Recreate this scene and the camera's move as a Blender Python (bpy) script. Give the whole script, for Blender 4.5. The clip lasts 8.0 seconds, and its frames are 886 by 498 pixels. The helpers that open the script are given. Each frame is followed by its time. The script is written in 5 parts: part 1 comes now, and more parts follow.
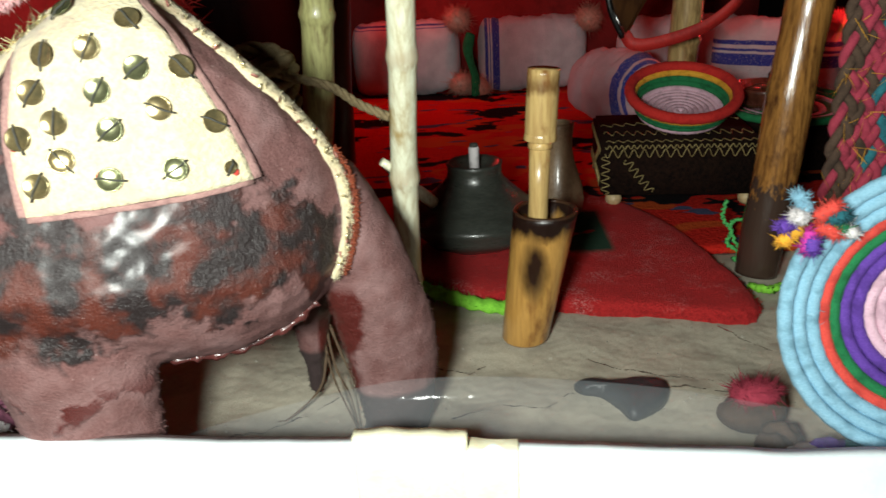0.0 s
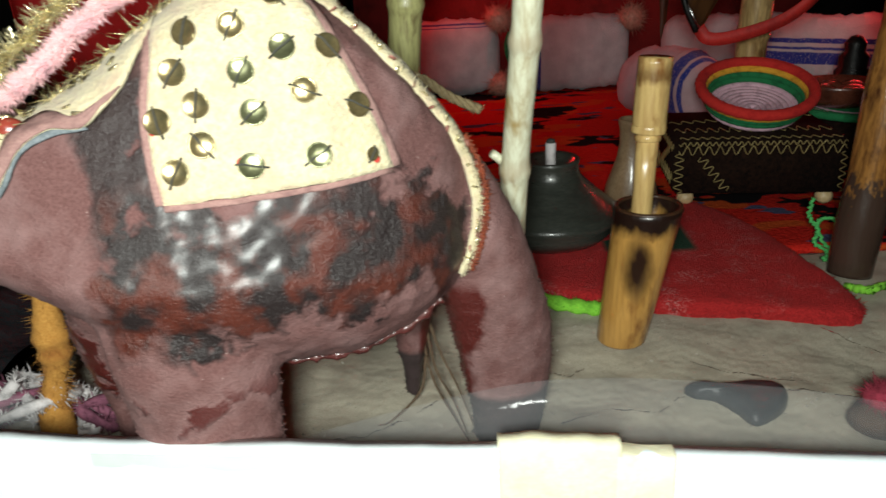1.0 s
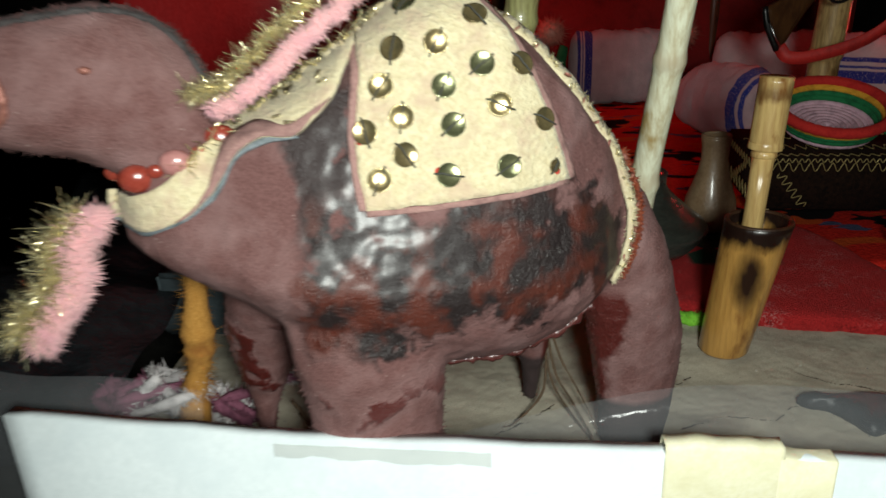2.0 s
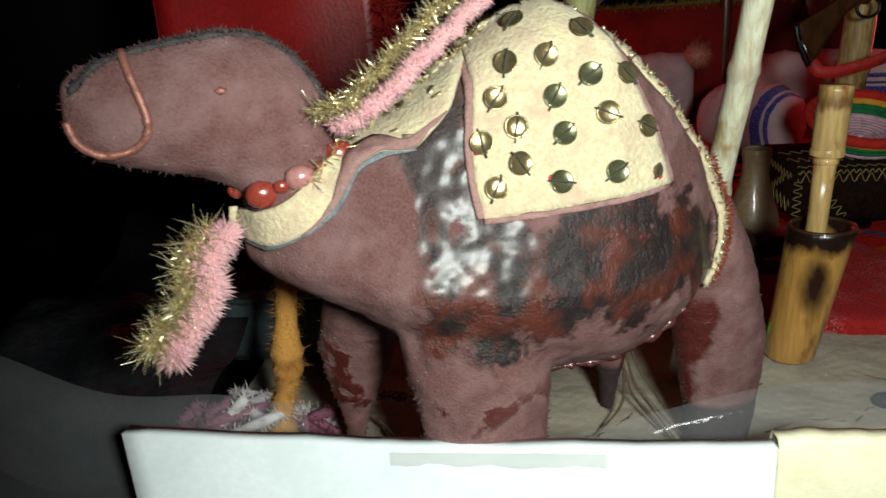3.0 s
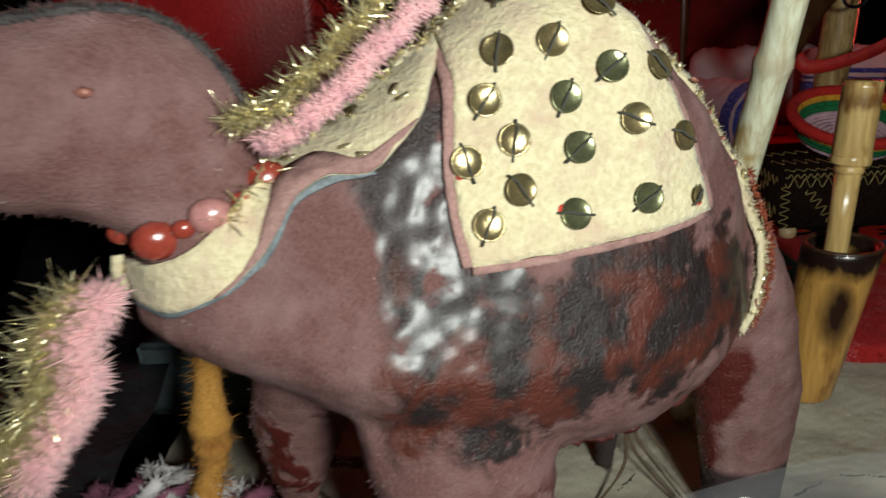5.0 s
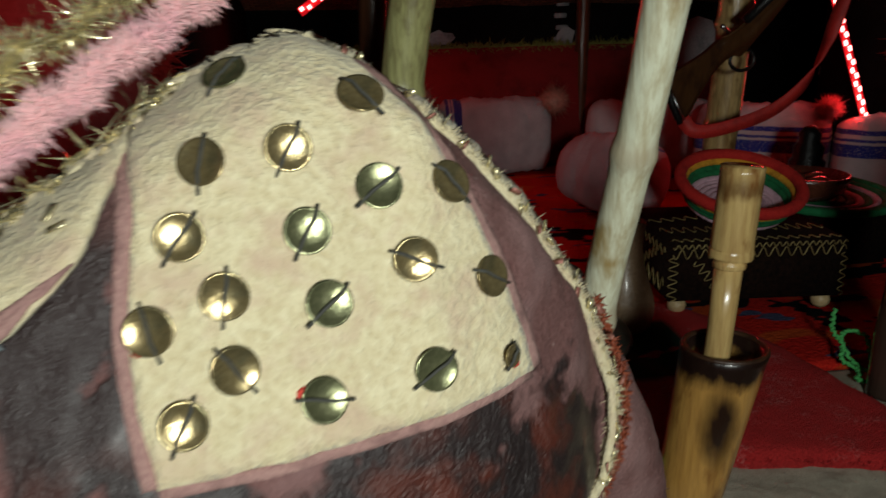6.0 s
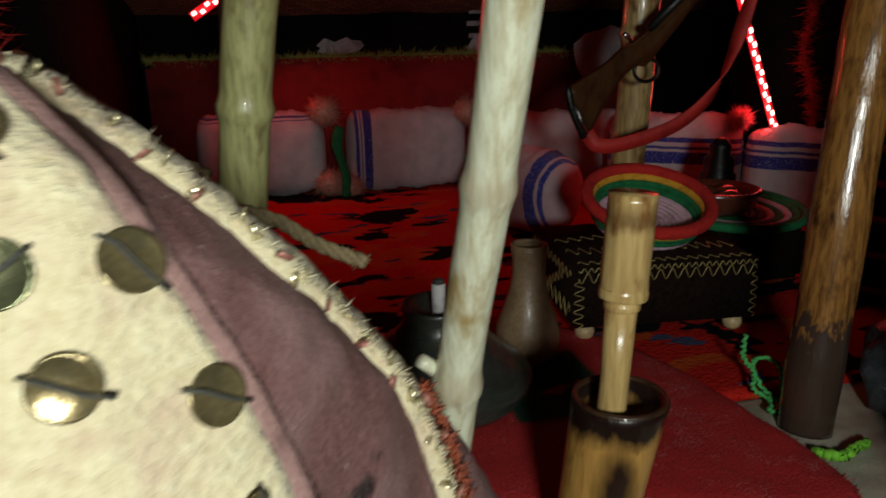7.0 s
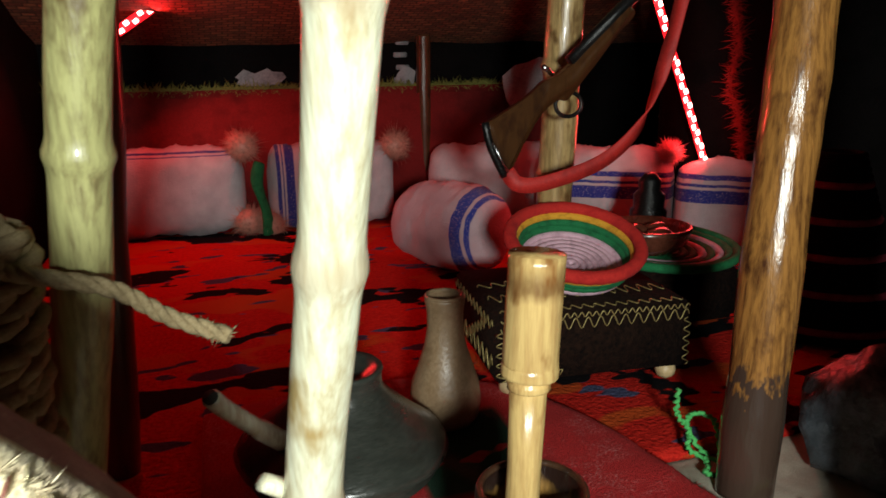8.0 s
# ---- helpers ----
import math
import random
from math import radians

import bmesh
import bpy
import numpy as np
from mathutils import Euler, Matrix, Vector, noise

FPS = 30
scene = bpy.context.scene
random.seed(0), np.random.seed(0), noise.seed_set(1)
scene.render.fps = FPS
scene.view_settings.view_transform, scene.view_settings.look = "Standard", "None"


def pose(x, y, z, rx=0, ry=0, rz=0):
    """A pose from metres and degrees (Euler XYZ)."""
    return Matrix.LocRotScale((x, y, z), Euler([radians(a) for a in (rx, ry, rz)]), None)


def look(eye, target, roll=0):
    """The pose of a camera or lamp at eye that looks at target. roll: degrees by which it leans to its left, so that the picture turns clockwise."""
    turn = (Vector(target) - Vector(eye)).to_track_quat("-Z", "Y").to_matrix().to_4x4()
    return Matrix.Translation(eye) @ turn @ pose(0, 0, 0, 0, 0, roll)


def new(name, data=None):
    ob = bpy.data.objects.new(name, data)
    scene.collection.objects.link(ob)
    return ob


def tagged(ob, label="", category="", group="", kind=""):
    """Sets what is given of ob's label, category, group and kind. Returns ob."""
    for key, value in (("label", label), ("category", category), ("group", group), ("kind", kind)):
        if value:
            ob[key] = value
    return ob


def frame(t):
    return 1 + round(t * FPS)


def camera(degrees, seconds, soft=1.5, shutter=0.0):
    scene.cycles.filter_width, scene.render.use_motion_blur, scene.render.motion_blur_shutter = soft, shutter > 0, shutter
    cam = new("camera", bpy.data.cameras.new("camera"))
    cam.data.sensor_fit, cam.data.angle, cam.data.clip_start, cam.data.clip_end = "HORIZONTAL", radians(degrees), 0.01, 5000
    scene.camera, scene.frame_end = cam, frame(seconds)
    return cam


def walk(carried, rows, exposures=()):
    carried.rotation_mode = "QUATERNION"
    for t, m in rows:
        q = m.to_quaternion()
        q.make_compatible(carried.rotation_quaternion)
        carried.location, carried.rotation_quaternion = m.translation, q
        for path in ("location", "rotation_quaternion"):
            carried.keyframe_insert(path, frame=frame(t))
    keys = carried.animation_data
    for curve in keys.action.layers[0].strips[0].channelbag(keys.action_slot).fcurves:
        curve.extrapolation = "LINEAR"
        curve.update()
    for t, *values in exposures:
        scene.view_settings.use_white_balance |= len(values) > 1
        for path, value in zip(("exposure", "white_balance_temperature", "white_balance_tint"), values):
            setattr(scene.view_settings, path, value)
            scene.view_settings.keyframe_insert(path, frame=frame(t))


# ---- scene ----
cam = camera(62.0, 8.0, shutter=0.5)
PATH = [
    (0, (0.04, 0.001, 0.287), (-0.053, 1.845, -0.482), -3.2),
    (0.5, (0.012, 0.0, 0.284), (-0.104, 1.849, -0.469), -3.5),
    (1, (-0.025, 0.016, 0.277), (-0.136, 1.865, -0.478), -3.3),
    (1.5, (-0.063, 0.017, 0.28), (-0.187, 1.872, -0.458), -2.9),
    (2, (-0.1, -0.004, 0.286), (-0.235, 1.853, -0.446), -2.3),
    (2.1, (-0.107, -0.014, 0.29), (-0.254, 1.847, -0.428), -2.9),
    (2.2, (-0.114, -0.013, 0.29), (-0.269, 1.842, -0.442), -2.4),
    (3.3, (-0.173, -0.022, 0.279), (-0.295, 1.872, -0.349), -4.5),
    (3.5, (-0.186, -0.006, 0.284), (-0.301, 1.864, -0.415), -3.1),
    (3.6, (-0.179, -0.007, 0.285), (-0.336, 1.86, -0.416), -3.0),
    (4, (-0.185, 0.009, 0.287), (-0.26, 1.887, -0.397), -3.3),
    (4.2, (-0.183, 0.022, 0.285), (-0.24, 1.909, -0.377), -3.4),
    (5.3, (-0.149, 0.097, 0.269), (-0.074, 1.982, -0.394), -3.0),
    (5.5, (-0.135, 0.115, 0.275), (-0.001, 2.0, -0.379), -1.8),
    (6, (-0.11, 0.154, 0.279), (0.129, 2.05, -0.308), -1.4),
    (6.5, (-0.091, 0.183, 0.276), (0.258, 2.064, -0.309), -0.5),
    (7, (-0.063, 0.209, 0.276), (0.354, 2.08, -0.294), -0.9),
    (7.5, (-0.038, 0.236, 0.276), (0.462, 2.099, -0.253), -0.5),
    (8, (-0.023, 0.257, 0.276), (0.544, 2.11, -0.22), -0.7),
]
EXPOSURES = [(0, 0.5), (1, 0.25), (2, -0.2), (4, -0.05), (5.5, -0.55), (6.5, -0.95), (7.0, -0.45), (7.5, 0.6), (8, 0.9)]
walk(cam, [(t, look(eye, target, roll)) for t, eye, target, roll in PATH], EXPOSURES)

# ---- light: a hand-held white lamp in front of the box, red strips in the tent, a dark room ----
world = bpy.data.worlds.new("room_air")
scene.world = world
world.use_nodes = True
world.node_tree.nodes["Background"].inputs[0].default_value = (0.6, 0.7, 1.0, 1)
world.node_tree.nodes["Background"].inputs[1].default_value = 0.01

LAMP_POWER = 13.0
lamp = new("hand_lamp", bpy.data.lights.new("hand_lamp", "SPOT"))
lamp.data.energy, lamp.data.spot_size, lamp.data.spot_blend = LAMP_POWER, radians(110), 0.6
lamp.data.shadow_soft_size, lamp.data.color = 0.035, (0.94, 1.0, 0.93)
lamp.matrix_world = look((-0.045, -0.075, 0.315), (0.03, 0.6, 0.06))


def red_lamp(a, b, power):
    """A narrow red area lamp along the strip from a to b."""
    a, b = Vector(a), Vector(b)
    data = bpy.data.lights.new("strip_glow", "AREA")
    data.shape, data.size, data.size_y = "RECTANGLE", (b - a).length, 0.008
    data.energy, data.color = power, (1.0, 0.03, 0.03)
    ob = new("strip_glow", data)
    mid, x = (a + b) / 2, (b - a).normalized()
    z = (mid - Vector((0.2, 1.0, 0.0))).normalized()
    y = z.cross(x).normalized()
    z = x.cross(y)
    ob.matrix_world = Matrix.Translation(mid - z * 0.012) @ Matrix((x, y, z)).transposed().to_4x4()


LED_RIGHT = ((0.646, 1.15, 0.120), (0.518, 1.15, 0.425))
LED_LEFT = ((-0.175, 1.45, 0.300), (0.03, 1.45, 0.438))
red_lamp(*LED_RIGHT, 0.3)
red_lamp(*LED_LEFT, 0.9)

# ---- materials ----


def nodes(name):
    m = bpy.data.materials.new(name)
    m.use_nodes = True
    nt = m.node_tree
    return m, nt, nt.nodes["Principled BSDF"]


def coords(nt, stretch=(1, 1, 1)):
    tc, mp = nt.nodes.new("ShaderNodeTexCoord"), nt.nodes.new("ShaderNodeMapping")
    mp.inputs["Scale"].default_value = stretch
    nt.links.new(tc.outputs["Object"], mp.inputs["Vector"])
    return mp.outputs[0]


def noise_of(nt, vec, size, detail=4.0, rough=0.6):
    n = nt.nodes.new("ShaderNodeTexNoise")
    n.inputs["Scale"].default_value, n.inputs["Detail"].default_value, n.inputs["Roughness"].default_value = 1 / size, detail, rough
    nt.links.new(vec, n.inputs["Vector"])
    return n.outputs[0]


def step(nt, val, lo, hi):
    r = nt.nodes.new("ShaderNodeMapRange")
    r.inputs[1].default_value, r.inputs[2].default_value = lo, hi
    nt.links.new(val, r.inputs[0])
    return r.outputs[0]


def math_of(nt, op, a, b=0.0):
    n = nt.nodes.new("ShaderNodeMath")
    n.operation = op
    for s, v in zip(n.inputs, (a, b)):
        if isinstance(v, (int, float)):
            s.default_value = v
        else:
            nt.links.new(v, s)
    return n.outputs[0]


def blend(nt, fac, a, b):
    n = nt.nodes.new("ShaderNodeMix")
    n.data_type = "RGBA"
    for s, v in ((n.inputs[0], fac), (n.inputs[6], a), (n.inputs[7], b)):
        if isinstance(v, tuple):
            s.default_value = (*v, 1)
        elif isinstance(v, (int, float)):
            s.default_value = v
        else:
            nt.links.new(v, s)
    return n.outputs[2]


def bump_of(nt, bsdf, height, strength, dist):
    b = nt.nodes.new("ShaderNodeBump")
    b.inputs["Strength"].default_value, b.inputs["Distance"].default_value = strength, dist
    nt.links.new(height, b.inputs["Height"])
    nt.links.new(b.outputs[0], bsdf.inputs["Normal"])


def axis(nt, vec, i):
    s = nt.nodes.new("ShaderNodeSeparateXYZ")
    nt.links.new(vec, s.inputs[0])
    return s.outputs[i]


def mat(name, c1, c2, rough=0.8, metal=0.0, fine=0.002, coarse=0.03, bump=0.4, dirt=None, stretch=(1, 1, 1), coat=0.0, sheen=0.0):
    """A surface of two mixed colours with fine grain, coarse patches and relief."""
    m, nt, bs = nodes(name)
    v = coords(nt, stretch)
    f, c = noise_of(nt, v, fine), noise_of(nt, v, coarse, 3)
    col = blend(nt, step(nt, f, 0.3, 0.7), c1, c2)
    col = blend(nt, step(nt, c, 0.48, 0.75), col, dirt or tuple(x * 0.6 for x in c1))
    nt.links.new(col, bs.inputs["Base Color"])
    nt.links.new(math_of(nt, "ADD", math_of(nt, "MULTIPLY", c, 0.25), max(rough - 0.12, 0.02)), bs.inputs["Roughness"])
    bs.inputs["Metallic"].default_value, bs.inputs["Coat Weight"].default_value, bs.inputs["Sheen Weight"].default_value = metal, coat, sheen
    bs.inputs["Coat Roughness"].default_value = 0.15
    bump_of(nt, bs, f, bump, fine * 0.6)
    return m


def glow(name, colour, strength):
    m, nt, bs = nodes(name)
    bs.inputs["Base Color"].default_value = (*colour, 1)
    bs.inputs["Emission Color"].default_value, bs.inputs["Emission Strength"].default_value = (*colour, 1), strength
    return m


def camel_hide():
    """Mauve suede with glossy dark varnish, red-brown smears and dark feet."""
    m, nt, bs = nodes("camel_hide")
    v = coords(nt)
    fine, mid, big = noise_of(nt, v, 0.0012, 3), noise_of(nt, v, 0.019, 4, 0.55), noise_of(nt, v, 0.034, 4)
    x, z = axis(nt, v, 0), axis(nt, v, 2)
    suede = blend(nt, step(nt, fine, 0.3, 0.7), (0.115, 0.046, 0.042), (0.195, 0.092, 0.086))
    suede = blend(nt, step(nt, mid, 0.42, 0.75), suede, (0.255, 0.145, 0.140))
    suede = blend(nt, math_of(nt, "MULTIPLY", step(nt, noise_of(nt, v, 0.0024, 2), 0.72, 0.76), 0.6), suede, (0.50, 0.40, 0.37))
    # the varnished belt: a ragged band along flank and shoulder
    low = math_of(nt, "ADD", z, math_of(nt, "MULTIPLY", math_of(nt, "SUBTRACT", big, 0.5), 0.11))
    band = math_of(nt, "MULTIPLY", step(nt, low, 0.117, 0.124), step(nt, low, 0.172, 0.166))
    ragged = math_of(nt, "ADD", x, math_of(nt, "MULTIPLY", math_of(nt, "SUBTRACT", mid, 0.5), 0.035))
    band = math_of(nt, "MULTIPLY", band, math_of(nt, "MULTIPLY", step(nt, ragged, 0.129, 0.134), step(nt, ragged, 0.296, 0.288)))
    col_v = blend(nt, step(nt, mid, 0.46, 0.60), (0.020, 0.013, 0.013), (0.100, 0.022, 0.013))
    shoulder = math_of(nt, "MULTIPLY", math_of(nt, "MULTIPLY", step(nt, ragged, 0.128, 0.134), step(nt, ragged, 0.166, 0.160)), math_of(nt, "MULTIPLY", step(nt, low, 0.10, 0.12), step(nt, z, 0.232, 0.222)))
    varn = math_of(nt, "MAXIMUM", band, math_of(nt, "MULTIPLY", shoulder, step(nt, mid, 0.36, 0.42)))
    col = blend(nt, varn, suede, blend(nt, step(nt, z, 0.16, 0.19), col_v, (0.035, 0.022, 0.022)))
    # red varnish on the legs
    legs = math_of(nt, "MULTIPLY", step(nt, z, 0.10, 0.085), step(nt, mid, 0.57, 0.63))
    legs = math_of(nt, "MULTIPLY", legs, step(nt, x, 0.26, 0.16))
    hind = math_of(nt, "MULTIPLY", math_of(nt, "MULTIPLY", step(nt, x, 0.286, 0.289), step(nt, math_of(nt, "ADD", x, math_of(nt, "MULTIPLY", mid, 0.03)), 0.321, 0.316)), step(nt, z, 0.112, 0.104))
    wet = math_of(nt, "MAXIMUM", legs, hind)
    col = blend(nt, wet, col, (0.095, 0.016, 0.013))
    boot = math_of(nt, "MULTIPLY", step(nt, z, 0.036, 0.032), step(nt, x, 0.25, 0.26))
    col = blend(nt, boot, col, (0.035, 0.02, 0.02))
    nt.links.new(col, bs.inputs["Base Color"])
    gloss = math_of(nt, "MAXIMUM", varn, wet)
    nt.links.new(math_of(nt, "SUBTRACT", 0.88, math_of(nt, "MULTIPLY", gloss, 0.50)), bs.inputs["Roughness"])
    nt.links.new(math_of(nt, "MULTIPLY", gloss, 0.35), bs.inputs["Coat Weight"])
    bs.inputs["Coat Roughness"].default_value, bs.inputs["Coat IOR"].default_value = 0.28, 1.5
    brush = math_of(nt, "MULTIPLY", noise_of(nt, coords(nt, (1, 1, 0.45)), 0.0026, 4, 0.7), math_of(nt, "MULTIPLY", gloss, 1.0))
    relief = math_of(nt, "ADD", math_of(nt, "MULTIPLY", fine, 0.6), math_of(nt, "MULTIPLY", mid, 0.7))
    bump_of(nt, bs, math_of(nt, "ADD", relief, brush), 0.85, 0.0016)
    return m


def rug_weave():
    """Red pile with black, orange, blue and grey figures strung out along the rug."""
    m, nt, bs = nodes("rug_weave")
    v = coords(nt)
    wide = coords(nt, (1, 1.6, 1))
    knots = nt.nodes.new("ShaderNodeTexWhiteNoise")
    nt.links.new(v, knots.inputs["Vector"])
    fine = noise_of(nt, v, 0.004, 2)
    a, b, c = noise_of(nt, wide, 0.150, 3.5, 0.62), noise_of(nt, coords(nt, (1.2, 2.6, 3)), 0.075, 2, 0.5), noise_of(nt, coords(nt, (1.1, 1.7, 7)), 0.12, 2, 0.5)
    col = blend(nt, step(nt, fine, 0.3, 0.7), (0.46, 0.012, 0.008), (0.66, 0.026, 0.016))
    col = blend(nt, step(nt, c, 0.53, 0.57), col, (0.55, 0.075, 0.015))
    col = blend(nt, step(nt, b, 0.62, 0.64), col, (0.08, 0.085, 0.16))
    col = blend(nt, step(nt, a, 0.555, 0.565), col, (0.008, 0.006, 0.007))
    nt.links.new(col, bs.inputs["Base Color"])
    bs.inputs["Roughness"].default_value, bs.inputs["Specular IOR Level"].default_value = 1.0, 0.1
    bump_of(nt, bs, fine, 0.8, 0.003)
    return m


def felt_red():
    """Red felt, whitened in worn streaks, with dark green figures."""
    m, nt, bs = nodes("red_felt")
    v = coords(nt)
    fine, mid, fig = noise_of(nt, v, 0.0018, 4, 0.7), noise_of(nt, v, 0.035, 5, 0.65), noise_of(nt, coords(nt, (1, 1.4, 1)), 0.06, 2)
    x, y = axis(nt, v, 0), axis(nt, v, 1)
    col = blend(nt, step(nt, fine, 0.35, 0.65), (0.52, 0.010, 0.012), (0.72, 0.026, 0.026))
    worn = math_of(nt, "MULTIPLY", step(nt, mid, 0.52, 0.66), step(nt, fine, 0.50, 0.60))
    col = blend(nt, math_of(nt, "MULTIPLY", worn, 0.75), col, (0.70, 0.34, 0.32))
    spot = math_of(nt, "MULTIPLY", math_of(nt, "MULTIPLY", step(nt, x, -0.025, -0.020), step(nt, x, 0.062, 0.056)), math_of(nt, "MULTIPLY", step(nt, y, -0.04, -0.03), step(nt, y, 0.08, 0.07)))
    col = blend(nt, math_of(nt, "MULTIPLY", spot, step(nt, fig, 0.40, 0.42)), col, (0.006, 0.055, 0.024))
    nt.links.new(col, bs.inputs["Base Color"])
    bs.inputs["Roughness"].default_value = 0.9
    bump_of(nt, bs, math_of(nt, "ADD", fine, mid), 1.0, 0.0045)
    return m


def towel(name, stripes, along=0, light=(0.62, 0.60, 0.62), shade=(0.46, 0.44, 0.47)):
    """White cotton cloth with blue woven stripes at the given places along one axis: (from, to)."""
    m, nt, bs = nodes(name)
    v = coords(nt)
    fine, mid = noise_of(nt, v, 0.0022, 3), noise_of(nt, v, 0.03, 4)
    col = blend(nt, step(nt, mid, 0.35, 0.75), light, shade)
    x = math_of(nt, "ADD", axis(nt, v, along), math_of(nt, "MULTIPLY", math_of(nt, "SUBTRACT", mid, 0.5), 0.004))
    for lo, hi in stripes:
        s = math_of(nt, "MULTIPLY", step(nt, x, lo - 0.0006, lo + 0.0006), step(nt, x, hi + 0.0006, hi - 0.0006))
        col = blend(nt, math_of(nt, "MULTIPLY", s, step(nt, fine, 0.2, 0.45)), col, (0.022, 0.04, 0.30))
    nt.links.new(col, bs.inputs["Base Color"])
    bs.inputs["Roughness"].default_value, bs.inputs["Sheen Weight"].default_value = 0.95, 0.2
    bump_of(nt, bs, math_of(nt, "ADD", fine, mid), 0.7, 0.003)
    return m


def stem(name, pale, dark, rough=0.35, streak=0.5, scorch=(), smudge=None, ragged=0.03):
    """Cane or wood with streaks along z; scorch: (low, high, colour) of burnt rings; smudge: (x, z, half width, half height, colour) of a burn."""
    m, nt, bs = nodes(name)
    v = coords(nt, (1, 1, 0.10))
    f, c = noise_of(nt, v, 0.0035, 4, 0.65), noise_of(nt, coords(nt, (1, 1, 0.45)), 0.02, 4)
    col = blend(nt, step(nt, f, 0.40, 0.72), pale, tuple(p * (1 - streak) + d * streak for p, d in zip(pale, dark)))
    col = blend(nt, step(nt, c, 0.54, 0.66), col, dark)
    z = math_of(nt, "ADD", axis(nt, coords(nt), 2), math_of(nt, "MULTIPLY", math_of(nt, "SUBTRACT", c, 0.5), ragged))
    for lo, hi, tone in scorch:
        s = math_of(nt, "MULTIPLY", step(nt, z, lo - 0.006, lo + 0.004), step(nt, z, hi + 0.006, hi - 0.004))
        col = blend(nt, s, col, tone)
    if smudge:
        o = coords(nt)
        dx = math_of(nt, "DIVIDE", math_of(nt, "SUBTRACT", axis(nt, o, 0), smudge[0]), smudge[2])
        dz = math_of(nt, "DIVIDE", math_of(nt, "SUBTRACT", axis(nt, o, 2), smudge[1]), smudge[3])
        d = math_of(nt, "ADD", math_of(nt, "ADD", math_of(nt, "MULTIPLY", dx, dx), math_of(nt, "MULTIPLY", dz, dz)), math_of(nt, "MULTIPLY", math_of(nt, "SUBTRACT", c, 0.5), 1.6))
        col = blend(nt, math_of(nt, "MULTIPLY", step(nt, d, 1.3, 0.1), step(nt, axis(nt, o, 1), -0.002, -0.010)), col, smudge[4])
    nt.links.new(col, bs.inputs["Base Color"])
    bs.inputs["Roughness"].default_value = rough
    bs.inputs["Coat Weight"].default_value = 0.3
    bump_of(nt, bs, math_of(nt, "ADD", f, c), 0.35, 0.0015)
    return m


def woven(name, c1, c2, size, rough=0.9):
    """Coarse cloth: crossing threads with uneven colour."""
    m, nt, bs = nodes(name)
    v = coords(nt)
    br = nt.nodes.new("ShaderNodeTexBrick")
    br.inputs["Scale"].default_value, br.inputs["Mortar Size"].default_value = 1.0, size * 0.12
    br.inputs["Brick Width"].default_value, br.inputs["Row Height"].default_value = size * 1.8, size
    br.inputs["Color1"].default_value, br.inputs["Color2"].default_value, br.inputs["Mortar"].default_value = (*c1, 1), (*c2, 1), (*[x * 0.2 for x in c1], 1)
    nt.links.new(v, br.inputs["Vector"])
    mid = noise_of(nt, v, 0.02, 5)
    nt.links.new(blend(nt, step(nt, mid, 0.4, 0.8), br.outputs[0], tuple(x * 0.35 for x in c1)), bs.inputs["Base Color"])
    bs.inputs["Roughness"].default_value = rough
    bump_of(nt, bs, math_of(nt, "SUBTRACT", mid, br.outputs[1]), 0.8, size * 0.5)
    return m


def clear_film():
    m, nt, bs = nodes("clear_film")
    bs.inputs["Base Color"].default_value = (0.40, 0.42, 0.44, 1)
    bs.inputs["Roughness"].default_value, bs.inputs["Alpha"].default_value = 0.10, 0.08
    bs.inputs["Coat Weight"].default_value, bs.inputs["Coat Roughness"].default_value = 0.6, 0.08
    bump_of(nt, bs, noise_of(nt, coords(nt), 0.03, 3), 0.5, 0.004)
    return m


def clear_tape():
    m, nt, bs = nodes("clear_tape")
    bs.inputs["Base Color"].default_value = (0.62, 0.60, 0.50, 1)
    bs.inputs["Roughness"].default_value, bs.inputs["Alpha"].default_value = 0.08, 0.13
    bump_of(nt, bs, noise_of(nt, coords(nt), 0.006, 3), 0.6, 0.002)
    return m


TAPECLEAR = clear_tape()
HIDE, RUG, FELT, FILM = camel_hide(), rug_weave(), felt_red(), clear_film()
SAND = mat("sand", (0.36, 0.325, 0.25), (0.52, 0.47, 0.37), 0.95, 0, 0.0010, 0.035, 0.9, (0.30, 0.265, 0.205))
GRIT = mat("grit", (0.10, 0.085, 0.07), (0.5, 0.46, 0.40), 0.8, 0, 0.004, 0.01, 0.2)
CARD = mat("white_card", (0.72, 0.79, 0.81), (0.79, 0.86, 0.88), 0.75, 0, 0.004, 0.06, 0.1, (0.66, 0.74, 0.77))
CARD_EDGE = mat("card_edge", (0.10, 0.07, 0.05), (0.16, 0.12, 0.09), 0.9)
TAPE = mat("paper_tape", (0.80, 0.77, 0.52), (0.86, 0.83, 0.62), 0.6, 0, 0.003, 0.02, 0.2, (0.74, 0.70, 0.46))
CREAM = mat("cream_flannel", (0.60, 0.50, 0.30), (0.78, 0.70, 0.47), 0.95, 0, 0.0024, 0.014, 1.0, (0.58, 0.42, 0.30), sheen=0.2)
MAUVE = mat("mauve_hem", (0.30, 0.16, 0.15), (0.42, 0.25, 0.22), 0.95, 0, 0.0012, 0.01, 0.8)
GREYEDGE = mat("grey_hem", (0.11, 0.135, 0.15), (0.24, 0.27, 0.29), 0.7, 0, 0.0015, 0.008)
SEQUIN = mat("sequin", (0.24, 0.18, 0.08), (0.38, 0.30, 0.15), 0.18, 0.7, 0.001, 0.006, 0.15, (0.12, 0.11, 0.06))
